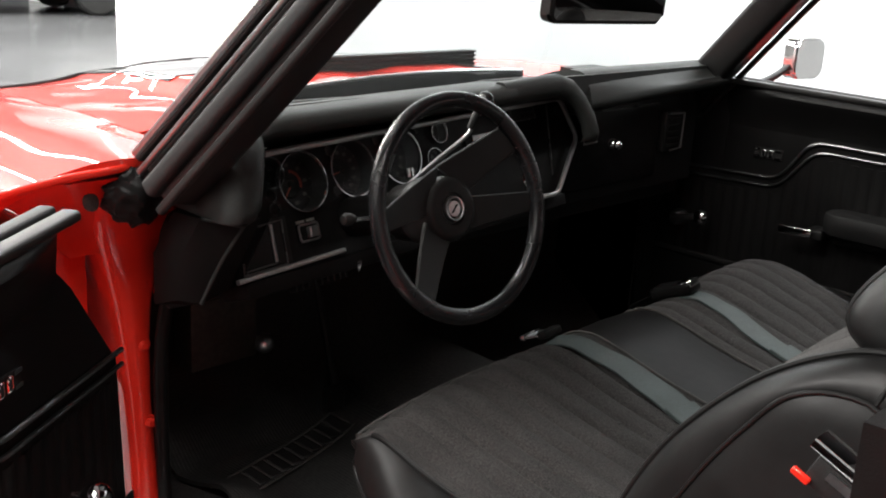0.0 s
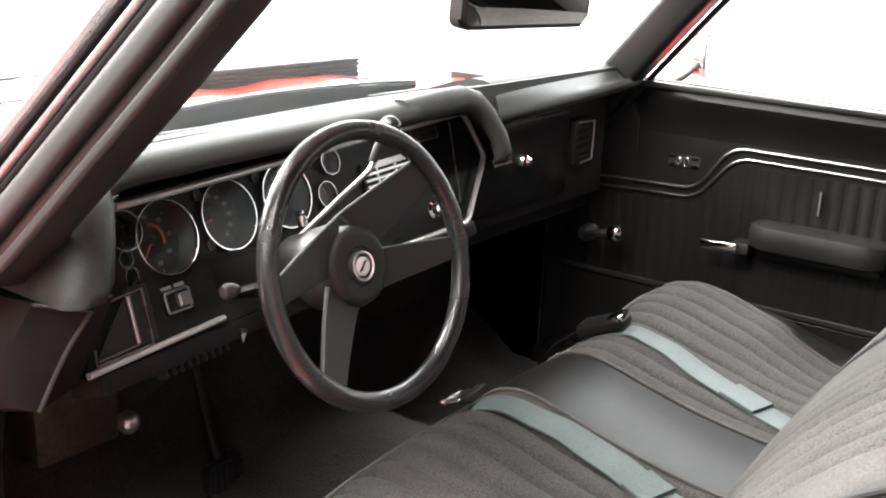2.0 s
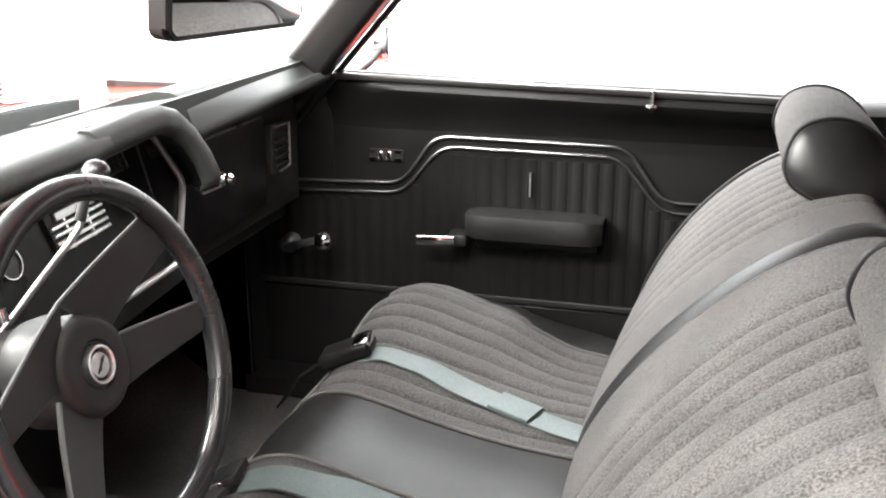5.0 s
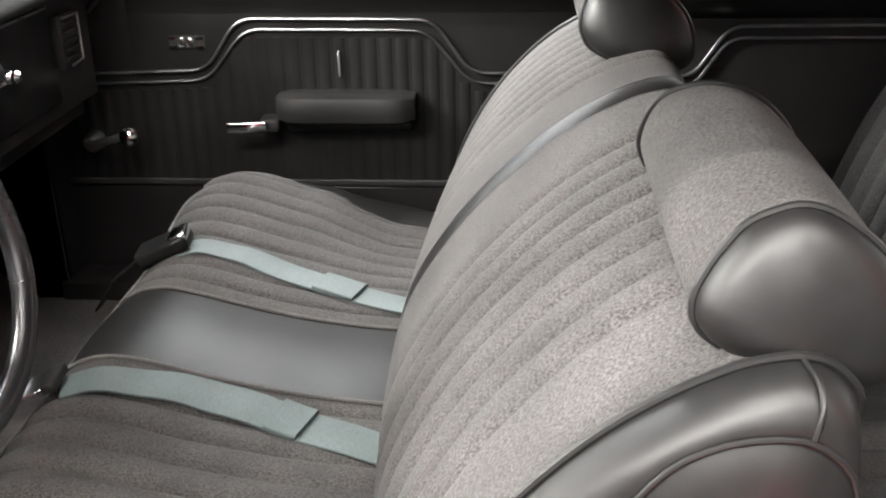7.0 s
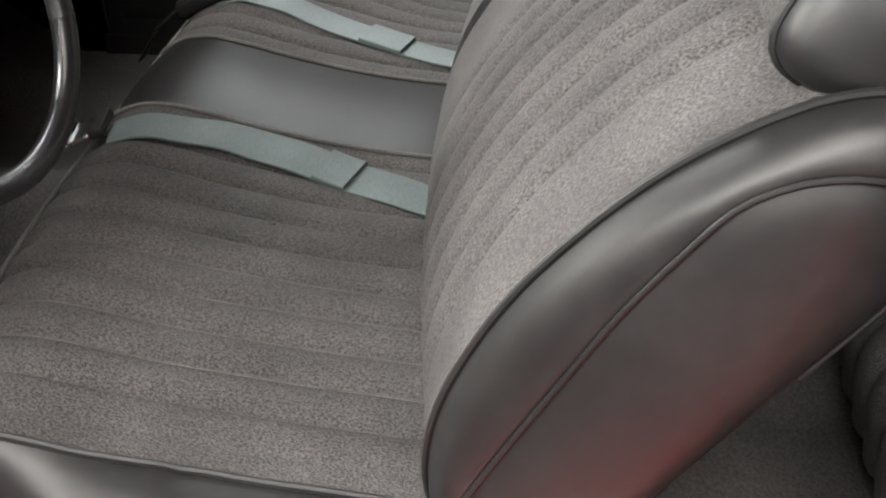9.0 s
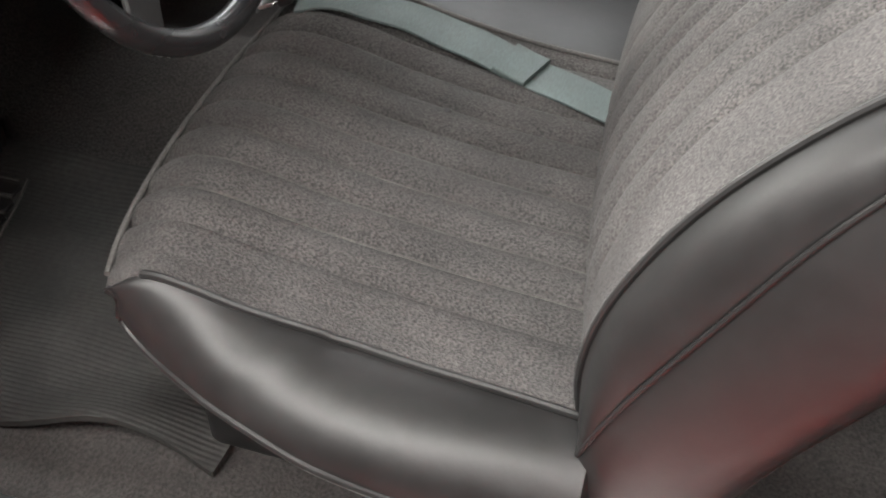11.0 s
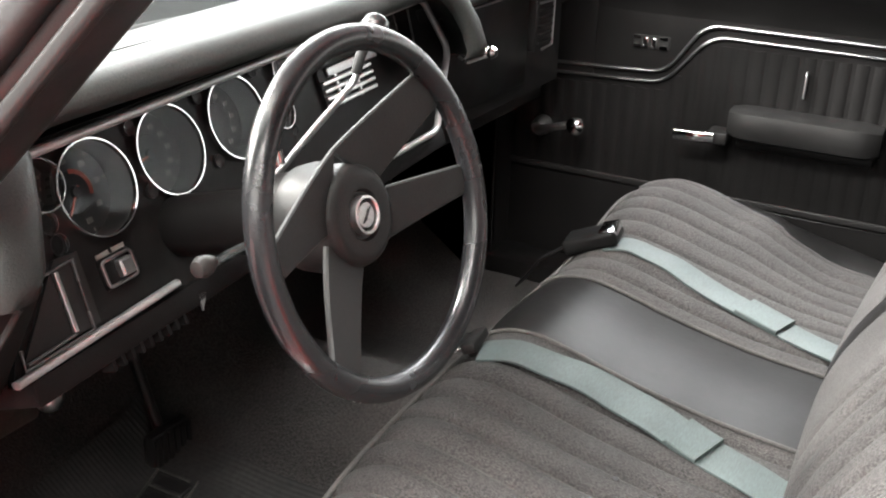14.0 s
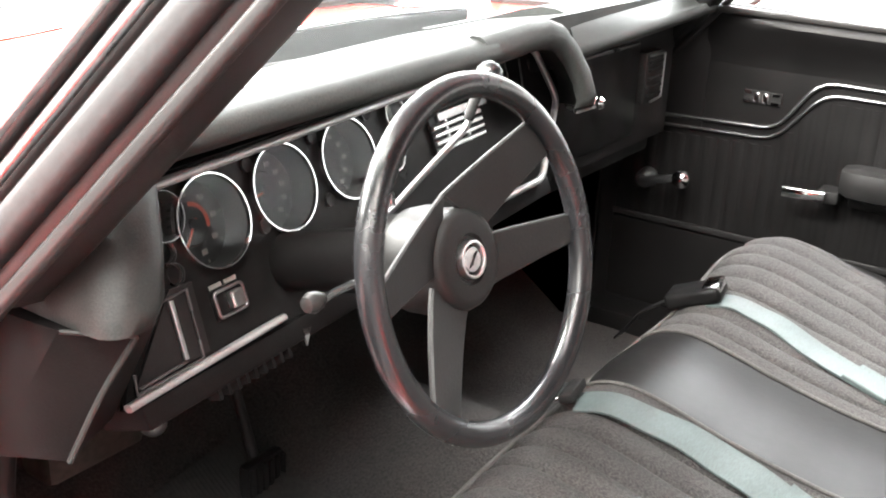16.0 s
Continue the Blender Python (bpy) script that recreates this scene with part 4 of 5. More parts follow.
part("emblem_mark", solid([(-0.0085, -0.0035), (-0.003, -0.0035), (-0.001, -0.0015), (0.0085, 0.0035), (0.003, 0.0035), (0.001, 0.0015)], 0.0012, SW @ pose(0, 0, -0.0165, 0, 0, 17)), PLASTIC, wheel)


def spoke(a0, a1, b0, b1):
    """A flat arm between two edge lines, each from the hub to the rim, dished towards the hub."""
    rings = []
    for i in range(9):
        t = i / 8
        e, f = Vector(a0).lerp(Vector(a1), t), Vector(b0).lerp(Vector(b1), t)
        z = lerp(-0.031, -0.005, t ** 1.3)
        k = 0.0016 / max(1e-4, (f - e).length)
        rings.append([SW @ Vector((*e.lerp(f, u), z + dz)) for u, dz in ((0, 0.0), (0, 0.0028), (k, 0.0045), (0.5, 0.0052), (1 - k, 0.0045), (1, 0.0028), (1, 0.0), (0.5, -0.001))])
    part("spoke", loft(rings), HUB, wheel, "flat grained black spoke", angle=22)


spoke((-0.012, 0.060), (0.100, 0.104), (0.036, 0.018), (0.126, 0.070))
spoke((-0.010, 0.0605), (-0.142, 0.010), (-0.036, -0.004), (-0.145, -0.016))
spoke((0.026, 0.014), (0.1455, 0.006), (0.026, -0.034), (0.1445, -0.021))
spoke((-0.046, -0.012), (-0.102, -0.104), (-0.004, -0.042), (-0.074, -0.126))
col = thing("steering_column", "black steering column with chrome shift lever and signal stalk", "steering column", C + Vector((0, 0.3, -0.1)))
# near-black base here: shade under the dash pad put into the colour
part("column_tube", lathe([(0, -0.078), (0.041, -0.078), (0.043, -0.086), (0.041, -0.12), (0.031, -0.13), (0.028, -0.5), (0, -0.5)], SW, 32), DULL, col, "black column jacket")
part("hazard_button", lathe([(0, 0), (0.006, 0), (0.006, 0.012), (0, 0.013)], SW @ pose(0.0, 0.05, -0.1, -90), 10), CHROME, col)
st = part("signal_stalk", tube([SW @ Vector((-0.05, 0.0, -0.09)), SW @ Vector((-0.11, 0.004, -0.075)), Vector((-0.549, 0.042, 0.857))], 0.0035, 8), CHROME, col, "chrome signal stalk")
part("stalk_knob", lathe([(0, 0), (0.004, 0), (0.0075, 0.007), (0.009, 0.014), (0.0065, 0.02), (0, 0.022)], Matrix.Translation((-0.535, 0.046, 0.857)) @ pose(0, 0, 0, 0, -90), 14), POST, st, "dark grey knob")
sl = part("shift_lever", tube(smooth_path([(-0.412, 0.104, 0.861), (-0.398, 0.10, 0.868), (-0.343, 0.093, 0.902), (-0.288, 0.085, 0.9365), (-0.2797, 0.08, 0.957)], 5), 0.0034, 10), BEAD, col, "bright column shift lever")
part("lever_neck", tube([(-0.2835, 0.0825, 0.947), (-0.2797, 0.08, 0.963), (-0.268, 0.0765, 0.983)], 0.0052, 12), HUB, sl, "dark grey lever neck")
part("lever_knob", lathe([(0, -0.004), (0.008, -0.004), (0.012, 0.002), (0.0135, 0.012), (0.011, 0.02), (0.005, 0.024), (0, 0.0245)], Matrix.Translation((-0.268, 0.0765, 0.978)) @ pose(0, 0, 0, 8, 28, 0), 18), RIM, sl, "dark lever knob")

# ---- pedals and mat ----
pd = thing("parking_brake", "dark metal brake bracket with a chrome knob", "pedal", (-0.4, 0.5, 0.45))
part("bracket", box((-0.50, 0.5, 0.47), (-0.36, 0.56, 0.60), 0.01), BRONZE, pd)
part("knob", lathe([(0, 0), (0.01, 0), (0.017, 0.006), (0.018, 0.014), (0.015, 0.022), (0.008, 0.027), (0, 0.028)], pose(-0.345, 0.508, 0.488, 65, 0, -25), 24), BRIGHT, pd, "round chrome knob")
br = thing("brake_pedal", "black ribbed rubber brake pedal", "pedal", (-0.21, 0.45, 0.34))
part("pedal_pad", box((-0.245, 0.44, 0.34), (-0.17, 0.46, 0.392), 0.008, 2), PLASTIC, br)
for k in range(6):
    part("rib", box((-0.24 + 0.012 * k, 0.436, 0.345), (-0.234 + 0.012 * k, 0.442, 0.387)), PLASTIC, br)
part("pedal_arm", tube([(-0.21, 0.46, 0.38), (-0.21, 0.54, 0.62)], 0.008), PLASTIC, br)
mt = thing("floor_mat", "worn dark rubber-backed floor mat with ridged strip", "floor mat", (-0.4, 0.2, 0.315))
b = sheet(lambda x, y: prof(x) + 0.016 + max(0, y - 0.45) * 0.75 + 0.008 * noise.noise((x * 9, y * 9, 3)) + 0.012 * max(0.0, min(1.0, (-0.47 - x) / 0.08)) * (1 + math.sin(24 * y)), -0.56, -0.18, -0.06, 0.52, 50, 50, 0.008)
for v in b.verts:
    v.co.x += 0.014 * math.sin(19 * v.co.y + 1) * max(0.0, min(1.0, (-0.4 - v.co.x) / 0.16))
part("mat_sheet", b, MATR, mt, "dark ribbed mat with a wavy edge")
for x0, y0, x1, y1 in ((-0.545, 0.300, -0.235, 0.372), (-0.55, 0.368, -0.235, 0.440)):
    part("ridge_border", tube([(lerp(x0, x1, i / 12), lerp(y0, y1, i / 12), prof(lerp(x0, x1, i / 12)) + 0.024) for i in range(13)], 0.002, 6), WELT, mt)
for k in range(12):
    a = Vector((-0.538 + 0.027 * k, 0.308 + 0.0066 * k, 0))
    part("ridge_rung", tube([(a.x, a.y, prof(a.x) + 0.026), (a.x, a.y + 0.054, prof(a.x) + 0.026)], 0.0016, 6), WELT, mt)
for k in range(11):
    a = Vector((-0.535 + 0.027 * k, 0.31 + 0.0066 * k, 0))
    z = prof(a.x) + 0.02
    part("ridge_block", box((a.x, a.y, z), (a.x + 0.021, a.y + 0.05, z + 0.006), 0.002, 1), PLASTIC, mt)


# ---- bench seat ----
def seat_profile():
    """Cushion top and nose, rear to front then under: (y, z)."""
    return smooth_path([(0, -0.44, 0.535), (0, -0.36, 0.545), (0, -0.25, 0.556), (0, -0.15, 0.575), (0, -0.07, 0.596), (0, -0.022, 0.603), (0, 0.018, 0.594), (0, 0.047, 0.568), (0, 0.053, 0.525), (0, 0.045, 0.48), (0, 0.03, 0.455)], 5)


CUSH = seat_profile()
BACK = smooth_path([(0, -0.352, 0.50), (0, -0.341, 0.56), (0, -0.36, 0.63), (0, -0.40, 0.70), (0, -0.455, 0.769), (0, -0.53, 0.838), (0, -0.60, 0.882), (0, -0.655, 0.90), (0, -0.685, 0.888), (0, -0.69, 0.855), (0, -0.64, 0.74), (0, -0.55, 0.58), (0, -0.50, 0.47)], 5)
# the passenger end of the cushion stands higher at its front: rise along y
CROWN = [(-0.42, -0.02), (-0.283, -0.014), (-0.176, 0.02), (-0.083, 0.023), (0.0, 0.021), (0.06, 0.02)]
BACKMID = (-0.53, 0.69)


def normals2(P):
    out = []
    for i, p in enumerate(P):
        t = P[min(i + 1, len(P) - 1)] - P[max(i - 1, 0)]
        n = Vector((0, -t.z, t.y)).normalized()
        out.append(n)
    return out


def taper(x, z):
    """The seat backs grow narrower towards their top."""
    k = max(0.0, min(1.0, (z - 0.77) / 0.12)) if x > 0 else 0.0
    return x - math.copysign(0.05, x) * k * k * max(0.0, min(1.0, (abs(x - 0.04) - 0.25) / 0.35))


def splay(x, y):
    """The pleats of the cushion run closer together towards the rear."""
    k = max(0.0, min(1.0, (-0.03 - y) / 0.2))
    return x - math.copysign(0.045, x) * k * max(0.0, abs(x) - 0.12)


def tuck(x):
    """How far the front edge of the cushion turns under at its outer corners."""
    k = max(0.0, min(1.0, (abs(x) - 0.43) / 0.15))
    return k * k * (3 - 2 * k)


def ring_at(x, P, inset, sign, closing, shrink=0.0, mid=(0, 0)):
    N = normals2(P)
    ring = []
    for p, n in zip(P, N):
        q = p + n * (inset * sign)
        y, z = lerp(q.y, mid[0], shrink), lerp(q.z, mid[1], shrink)
        if P is CUSH:
            f = max(0.0, min(1.0, (q.y + 0.25) / 0.27))
            y -= 0.05 * max(0.0, min(1.0, (0.585 - q.z) / 0.08)) * max(0.0, (abs(x) - 0.42) / 0.17) ** 2 if q.y > -0.2 else 0.0
            s = max(0.0, min(1.0, (x - 0.2) / 0.3))
            s = s * s * (3 - 2 * s)
            z += s * curve_at(CROWN, q.y) - 0.03 * max(0.0, (x - 0.5) / 0.09) ** 2
            y += 0.018 * s * f
            y -= (0.056 if x < 0 else 0.02) * (max(0.0, abs(x) - 0.1) / 0.476) ** 3 * f * f
        elif P is BACK:
            f = max(0.0, min(1.0, (0.9 - q.z) / 0.35)) if q.y > -0.6 + (0.85 - q.z) * 0.4 else 0.0
            y -= (0.068 if x < 0 else 0.05) * (min(0.62, abs(x - 0.04)) / 0.62) ** 2 * f
        if P is CUSH and q.y > 0.02 and q.z < 0.585:
            z = lerp(z, 0.585 - (0.585 - z) * 0.3, tuck(x))
        ring.append(Vector((taper(x, z) if P is BACK else splay(x, y) if P is CUSH else x, y, z)))
    up = 0.09 * tuck(x) if P is CUSH else 0.0
    ring += [Vector((x, lerp(y, mid[0], shrink), lerp(z, mid[1], shrink) + (up if y > -0.2 else up * 0.3))) for y, z in closing]
    return ring


# sewn seam round the side of a seat back: (y, z) from its front foot over the top to its rear foot
SIDE_SEAM = smooth_path([(0, -0.398, 0.50), (0, -0.434, 0.593), (0, -0.499, 0.716), (0, -0.529, 0.77), (0, -0.558, 0.813), (0, -0.584, 0.847), (0, -0.61, 0.863), (0, -0.635, 0.869), (0, -0.66, 0.868), (0, -0.681, 0.853), (0, -0.69, 0.83), (0, -0.68, 0.795), (0, -0.634, 0.722), (0, -0.55, 0.585), (0, -0.50, 0.475)], 4)


def even(pts, n):
    """The same line again in n even steps."""
    d = [0.0]
    for a, c in zip(pts, pts[1:]):
        d.append(d[-1] + (c - a).length)
    cols = [np.interp(np.linspace(0, d[-1], n), d, [p[k] for p in pts]) for k in range(3)]
    return [Vector(v) for v in zip(*cols)]


def back_side(xo, out, n=72):
    """Rings of the vinyl side of a seat back: from the piping to the sewn seam, then a nearly flat panel; and the seam's line."""
    edge = even(ring_at(xo + out * 0.001, BACK, 0.0, SG, []), n)
    seam = [Vector((p.x + out * 0.035, q.y, q.z)) for p, q in zip(edge, even(SIDE_SEAM, n))]
    rings = []
    for k, dx in ((0, 0), (0.06, 0.008), (0.17, 0.017), (0.34, 0.025), (0.58, 0.031), (0.84, 0.0345), (0.97, 0.0345), (1.0, 0.034)):
        rings.append([Vector((p.x + out * dx, lerp(p.y, q.y, k), lerp(p.z, q.z, k))) for p, q in zip(edge, seam)])
    for k, dx in ((0.05, 0.001), (0.14, 0.005), (0.32, 0.010), (0.6, 0.013), (0.96, 0.014)):
        ring = []
        for q in seam:
            m = max(0.0, min(1.0, (q.z - 0.5) / 0.36))
            ring.append(Vector((q.x + out * dx, lerp(q.y, lerp(-0.46, -0.63, m), k), lerp(q.z, lerp(0.5, 0.8, m), k))))
        rings.append(ring)
    return rings, seam


def pleat(x, x0, pitch):
    """Depth of the sewn groove at x: rolls between stitch lines."""
    f = ((x - x0) / pitch) % 1.0
    d = min(f, 1 - f)
    return 0.005 * math.exp(-(d / 0.09) ** 2) + 0.0062 * (1 - 4 * f * (1 - f))


def pleated(P, xa, xb, x0, pitch, sign, closing, step=0.0048):
    n = max(2, int(round((xb - xa) / step)))
    rings = []
    for i in range(n + 1):
        x = lerp(xa, xb, i / n)
        edge = -0.50 if P is CUSH else -0.44
        k = 1.0 if x > edge else max(0.3, 1 - (edge - x) / 0.08)
        rings.append(ring_at(x, P, -pleat(x, x0, pitch) * k, sign, closing))
    return loft(rings)


BACK_PITCH, BACK_LEAN, BACK_SEAMS = 0.0485, 0.16, 8


def back_groove(x, z, first, out):
    """Depth of the grooves of a seat back: eight seams that lean with its height, then smooth cloth."""
    s = (x - BACK_LEAN * out * (0.88 - z) - first) * out / BACK_PITCH
    d = abs(s - max(0, min(BACK_SEAMS - 1, round(s))))
    return 0.005 * math.exp(-(d / 0.09) ** 2) + 0.0068 * max(0.0, 1 - 2 * d) ** 2


def back_cloth(xa, xb, first, out, step=0.0048):
    n = max(2, int(round((xb - xa) / step)))
    N = normals2(BACK)
    rings = []
    for i in range(n + 1):
        x = lerp(xa, xb, i / n)
        ring = ring_at(x, BACK, 0.0, SG, BC)
        rings.append([p + (N[k] * (-back_groove(x, p.z, first, out) * SG) if k < len(BACK) and 0.5 < p.z and k < 44 else Vector()) for k, p in enumerate(ring)])
    return loft(rings)


def back_seam(first, out, k):
    N = normals2(BACK)
    pts = []
    for j in range(3, 40):
        x = first + out * (BACK_PITCH * k + BACK_LEAN * (0.88 - BACK[j].z))
        pts.append(ring_at(x, BACK, 0.0, SG, [])[j] + N[j] * (-0.0106 * SG))
    return tube(pts, 0.0024, 5, up=(1, 0, 0.01))


def end_roll(P, xa, xb, drop, sign, closing, mid, n=10, c=0.0):
    """Rounded end of a cushion from xa (full size) to xb (smallest)."""
    rings = []
    for i in range(n + 1):
        a = math.pi / 2 * i / n
        rings.append(ring_at(lerp(xa, xb, math.sin(a)), P, -drop * (1 - math.cos(a)), sign, closing, c * (1 - math.cos(a)), mid))
    return loft(rings)


def piping(P, x, r=0.0035, sign=1, off=0.002):
    base = CUSH if P[0] == CUSH[0] else BACK
    return tube(ring_at(x, base, off, sign, [])[:len(P)], r, 8, up=(1, 0, 0.01))


CC = [(-0.06, 0.45), (-0.44, 0.45)]
BC = [(-0.47, 0.44)]
SG = -1
bench = thing("bench_seat", "split bench front seat in grey pleated cloth and black vinyl", "car seat", (0, -0.2, 0.33))
part("cushion_cloth", pleated(CUSH, -0.59, -0.072, -0.512, 0.0465, -SG, CC), CLOTH, bench, "grey-brown pleated velour cushion")
part("cushion_cloth", pleated(CUSH, 0.113, 0.59, 0.1135, 0.0465, -SG, CC), CLOTH, bench, "grey-brown pleated velour cushion")
rings = [ring_at(lerp(-0.0715, 0.1125, i / 14), CUSH, 0.004 * math.sin(math.pi * i / 14), -SG, CC) for i in range(15)]
part("cushion_centre", loft(rings), VINYL_BAND, bench, "smooth black vinyl centre band")
LOW = smooth_path([(-0.588, -0.026, 0.560), (-0.592, -0.036, 0.542), (-0.606, -0.066, 0.531), (-0.631, -0.122, 0.528), (-0.646, -0.171, 0.523), (-0.656, -0.225, 0.513), (-0.656, -0.29, 0.50), (-0.651, -0.35, 0.485), (-0.645, -0.42, 0.465)], 6)
for sx in (-1, 1):
    low = [Vector((p.x * -sx, p.y, p.z)) for p in LOW]
    n = len(low)
    rows3 = []
    for i, q in enumerate(low):
        zs = ring_at(sx * 0.591, CUSH, 0.0, 1, [])
        front = max(range(len(zs)), key=lambda k: zs[k].y)
        y = lerp(zs[front].y - 0.001, -0.42, (i / (n - 1)) ** 0.9)
        top = zs[front].copy()
        for a, c in zip(zs[:front], zs[1:front + 1]):
            if a.y <= y <= c.y:
                top = a.lerp(c, (y - a.y) / (c.y - a.y))
        w = math.sin(math.pi * min(1, i / (n - 1) * 3 + 0.15) * 0.5)
        q = top.lerp(q, min(1.0, i / 3) ** 0.7)
        low[i] = q
        g = min(1.0, 0.15 + i / 14)
        row = [top.lerp(q, k / 9) + Vector((sx * 0.75, 0, 0.66)) * (0.024 * w * math.sin(math.pi * k / 9) ** 0.8) for k in range(10)]
        rows3.append(row + [q + Vector((-sx * 0.022, -0.02, -0.03 * g)), q + Vector((-sx * 0.06, -0.05, -0.10 * g)), q + Vector((-sx * 0.10, -0.05, -0.10 * g)), top + Vector((-sx * 0.02, -0.02, -0.04))])
    part("cushion_bolster", loft(rows3), VINYL_SEAT, bench, "smooth black vinyl side bolster")
    part("piping", tube(low, 0.0035, 8), VINYL_SEAT, bench, "thin vinyl piping")
    skirt = smooth_path([Vector((sx * 0.05, 0.035, 0.49)), Vector((sx * 0.30, 0.02, 0.49)), Vector((sx * 0.38, -0.03, 0.49)), Vector((sx * 0.44, -0.12, 0.49)), Vector((sx * 0.50, -0.25, 0.48)), Vector((sx * 0.54, -0.42, 0.46))], 6)
    part("cushion_skirt", loft([[p + Vector((0, 0, -0.002)), Vector((p.x * 0.90, p.y - 0.05, p.z - 0.05)), Vector((p.x * 0.85, p.y - 0.08, 0.36)), Vector((p.x * 0.82, p.y - 0.10, 0.36)), Vector((p.x * 0.88, p.y - 0.06, p.z - 0.02))] for p in skirt]), VINYL_SEAT, bench, "black vinyl cushion skirt")
    part("piping", piping(CUSH[:27], sx * 0.5905, sign=-SG), VINYL_SEAT, bench, "thin vinyl piping")
    part("piping", piping(CUSH, -0.0715 if sx < 0 else 0.1125, 0.0026, sign=-SG), WELT, bench, "thin worn piping beside the centre band")
part("front_piping", tube([ring_at(x, CUSH, 0.001, -SG, [])[34] for x in np.linspace(-0.575, 0.575, 60)], 0.0028, 8), WELT, bench, "thin worn piping on the front edge")
part("seat_base", box((-0.50, -0.42, 0.335), (-0.42, -0.24, 0.45), 0.012), DULL, bench, "dark seat base trim")
part("seat_frame", box((-0.53, -0.43, 0.32), (0.53, -0.04, 0.40), 0.01), PLASTIC, bench, "black seat frame")
# sewn seams between the pleats: pale worn welts on the cushion, dark thread on the backs
for x0, n in ((-0.512, 10), (0.16, 9)):
    for k in range(n):
        part("seam", tube(ring_at(x0 + 0.0465 * k, CUSH, -0.0096, -SG, [])[2:40], 0.0015, 5, up=(1, 0, 0.01)), WELT, bench)
for xa, xb, out, first in ((-0.565, 0.024, -1, -0.10), (0.083, 0.60, 1, 0.20)):
    sb = part("seat_back", back_cloth(xa, xb, first, out), CLOTH, bench, "grey-brown pleated velour seat back")
    xo, xi = (xa, xb) if out < 0 else (xb, xa)
    for k in range(BACK_SEAMS):
        part("seam", back_seam(first, out, k), THREAD, sb)
    rings, seam = back_side(xo, out)
    part("back_side", loft(rings), VINYL_SEAT, sb, "black vinyl seat back side", angle=60)
    part("back_inner_side", end_roll(BACK, xi - out * 0.001, xi - out * (0.012 if out < 0 else 0.042), 0.0, SG, BC, BACKMID, 8, 0.06 if out < 0 else 0.12), VINYL, sb, "black vinyl inner side")
    part("piping", piping(BACK[:46], xo, 0.0032, sign=SG), VINYL_SEAT, sb, "thin vinyl piping")
    part("piping", tube([p + Vector((out * 0.0006, 0, 0)) for p in seam[3:50]], 0.0021, 8, up=(1, 0, 0.01)), VINYL_SEAT, sb, "sewn vinyl seam")

    if out < 0:
        part("cross_seam", tube(smooth_path([(-0.567, -0.660, 0.901), (-0.583, -0.665, 0.896), (-0.595, -0.666, 0.885), (-0.6005, -0.662, 0.869)], 4), 0.002, 8), VINYL_SEAT, sb, "short sewn cross seam")


HEAD = smooth_path([(0, -0.612, 0.886), (0, -0.608, 0.905), (0, -0.616, 0.934), (0, -0.634, 0.951), (0, -0.668, 0.958), (0, -0.705, 0.947), (0, -0.737, 0.917), (0, -0.752, 0.88), (0, -0.742, 0.85), (0, -0.70, 0.842), (0, -0.65, 0.857), (0, -0.622, 0.872)], 4, True)


def headrest(xa, xb, dy, dz, label, lean=0.0, about=None):
    """Saddle-shaped headrest from xa to xb at its foot: cloth body, leaning ends with bulging vinyl caps."""
    th = thing("headrest", label, "headrest", ((xa + xb) / 2, -0.66 + dy, 0.9 + dz), "front headrests")
    mid = Vector((0, -0.672 + dy, 0.892 + dz))
    prof = [Vector((0, p.y + dy, p.z + dz)) for p in HEAD]
    tilt = lambda p, t: Vector((p.x, p.y - lean * (1 - t) * max(0.0, min(1.0, (p.z - 0.886 - dz) / 0.05)) * max(0.0, min(1.0, (p.y - mid.y + 0.03) / 0.06)), p.z))
    end = lambda x, sx, z: x - sx * 0.16 * (z - 0.88 - dz)
    rings = []
    for i in range(17):
        t = i / 16
        k = 1 + 0.035 * math.sin(math.pi * t) ** 0.7
        rings.append([Vector((lerp(end(xa, -1, p.z), end(xb, 1, p.z), t), mid.y + (p.y - mid.y) * k, mid.z + (p.z - mid.z) * k)) for p in [tilt(q, t) for q in prof]])
    part("cloth_body", loft(rings), CLOTH, th, "plain grey velour body")
    for x, sx in ((xa, -1), (xb, 1)):
        rings = []
        rim = [tilt(q, 0 if sx < 0 else 1) for q in prof]
        for k in (1.0, 0.985, 0.955, 0.91, 0.85, 0.77, 0.67, 0.55, 0.41, 0.26, 0.12):
            a = math.acos(k)
            rings.append([Vector((end(x, sx, mid.z + (p.z - mid.z) * k) + sx * (0.001 + 0.034 * math.sin(a)), mid.y + (p.y - mid.y) * k, mid.z - 0.008 * (1 - k) + (p.z - mid.z) * k)) for p in rim])
        part("end_cap", loft(rings), VINYL_SEAT, th, "bulging black vinyl end cap")
        part("piping", tube([Vector((end(x, sx, p.z) + sx * 0.001, mid.y + (p.y - mid.y) * 1.012, mid.z + (p.z - mid.z) * 1.012)) for p in rim], 0.0032, 8, closed=True, up=(1, 0, 0)), VINYL_SEAT, th, "black vinyl piping")
    for q in (0.33, 0.67):
        x = lerp(xa, xb, q)
        part("post", tube([(x, -0.69 + dy * 0.5, 0.80), (x, -0.70 + dy, 0.87 + dz)], 0.0055), CHROME, th, "chrome post")
    if about:
        # a smaller headrest: drawn together about a point
        c, k = Vector(about[:3]), about[3]
        for ch in th.children:
            ch.data.transform(Matrix.Translation(c) @ Matrix.Scale(k, 4) @ Matrix.Translation(-c))
    return th


headrest(-0.487, -0.166, 0.0, 0.0, "grey cloth headrest with black vinyl ends, pushed fully down", 0.016, (-1.085, -0.497, 1.2, 0.925))
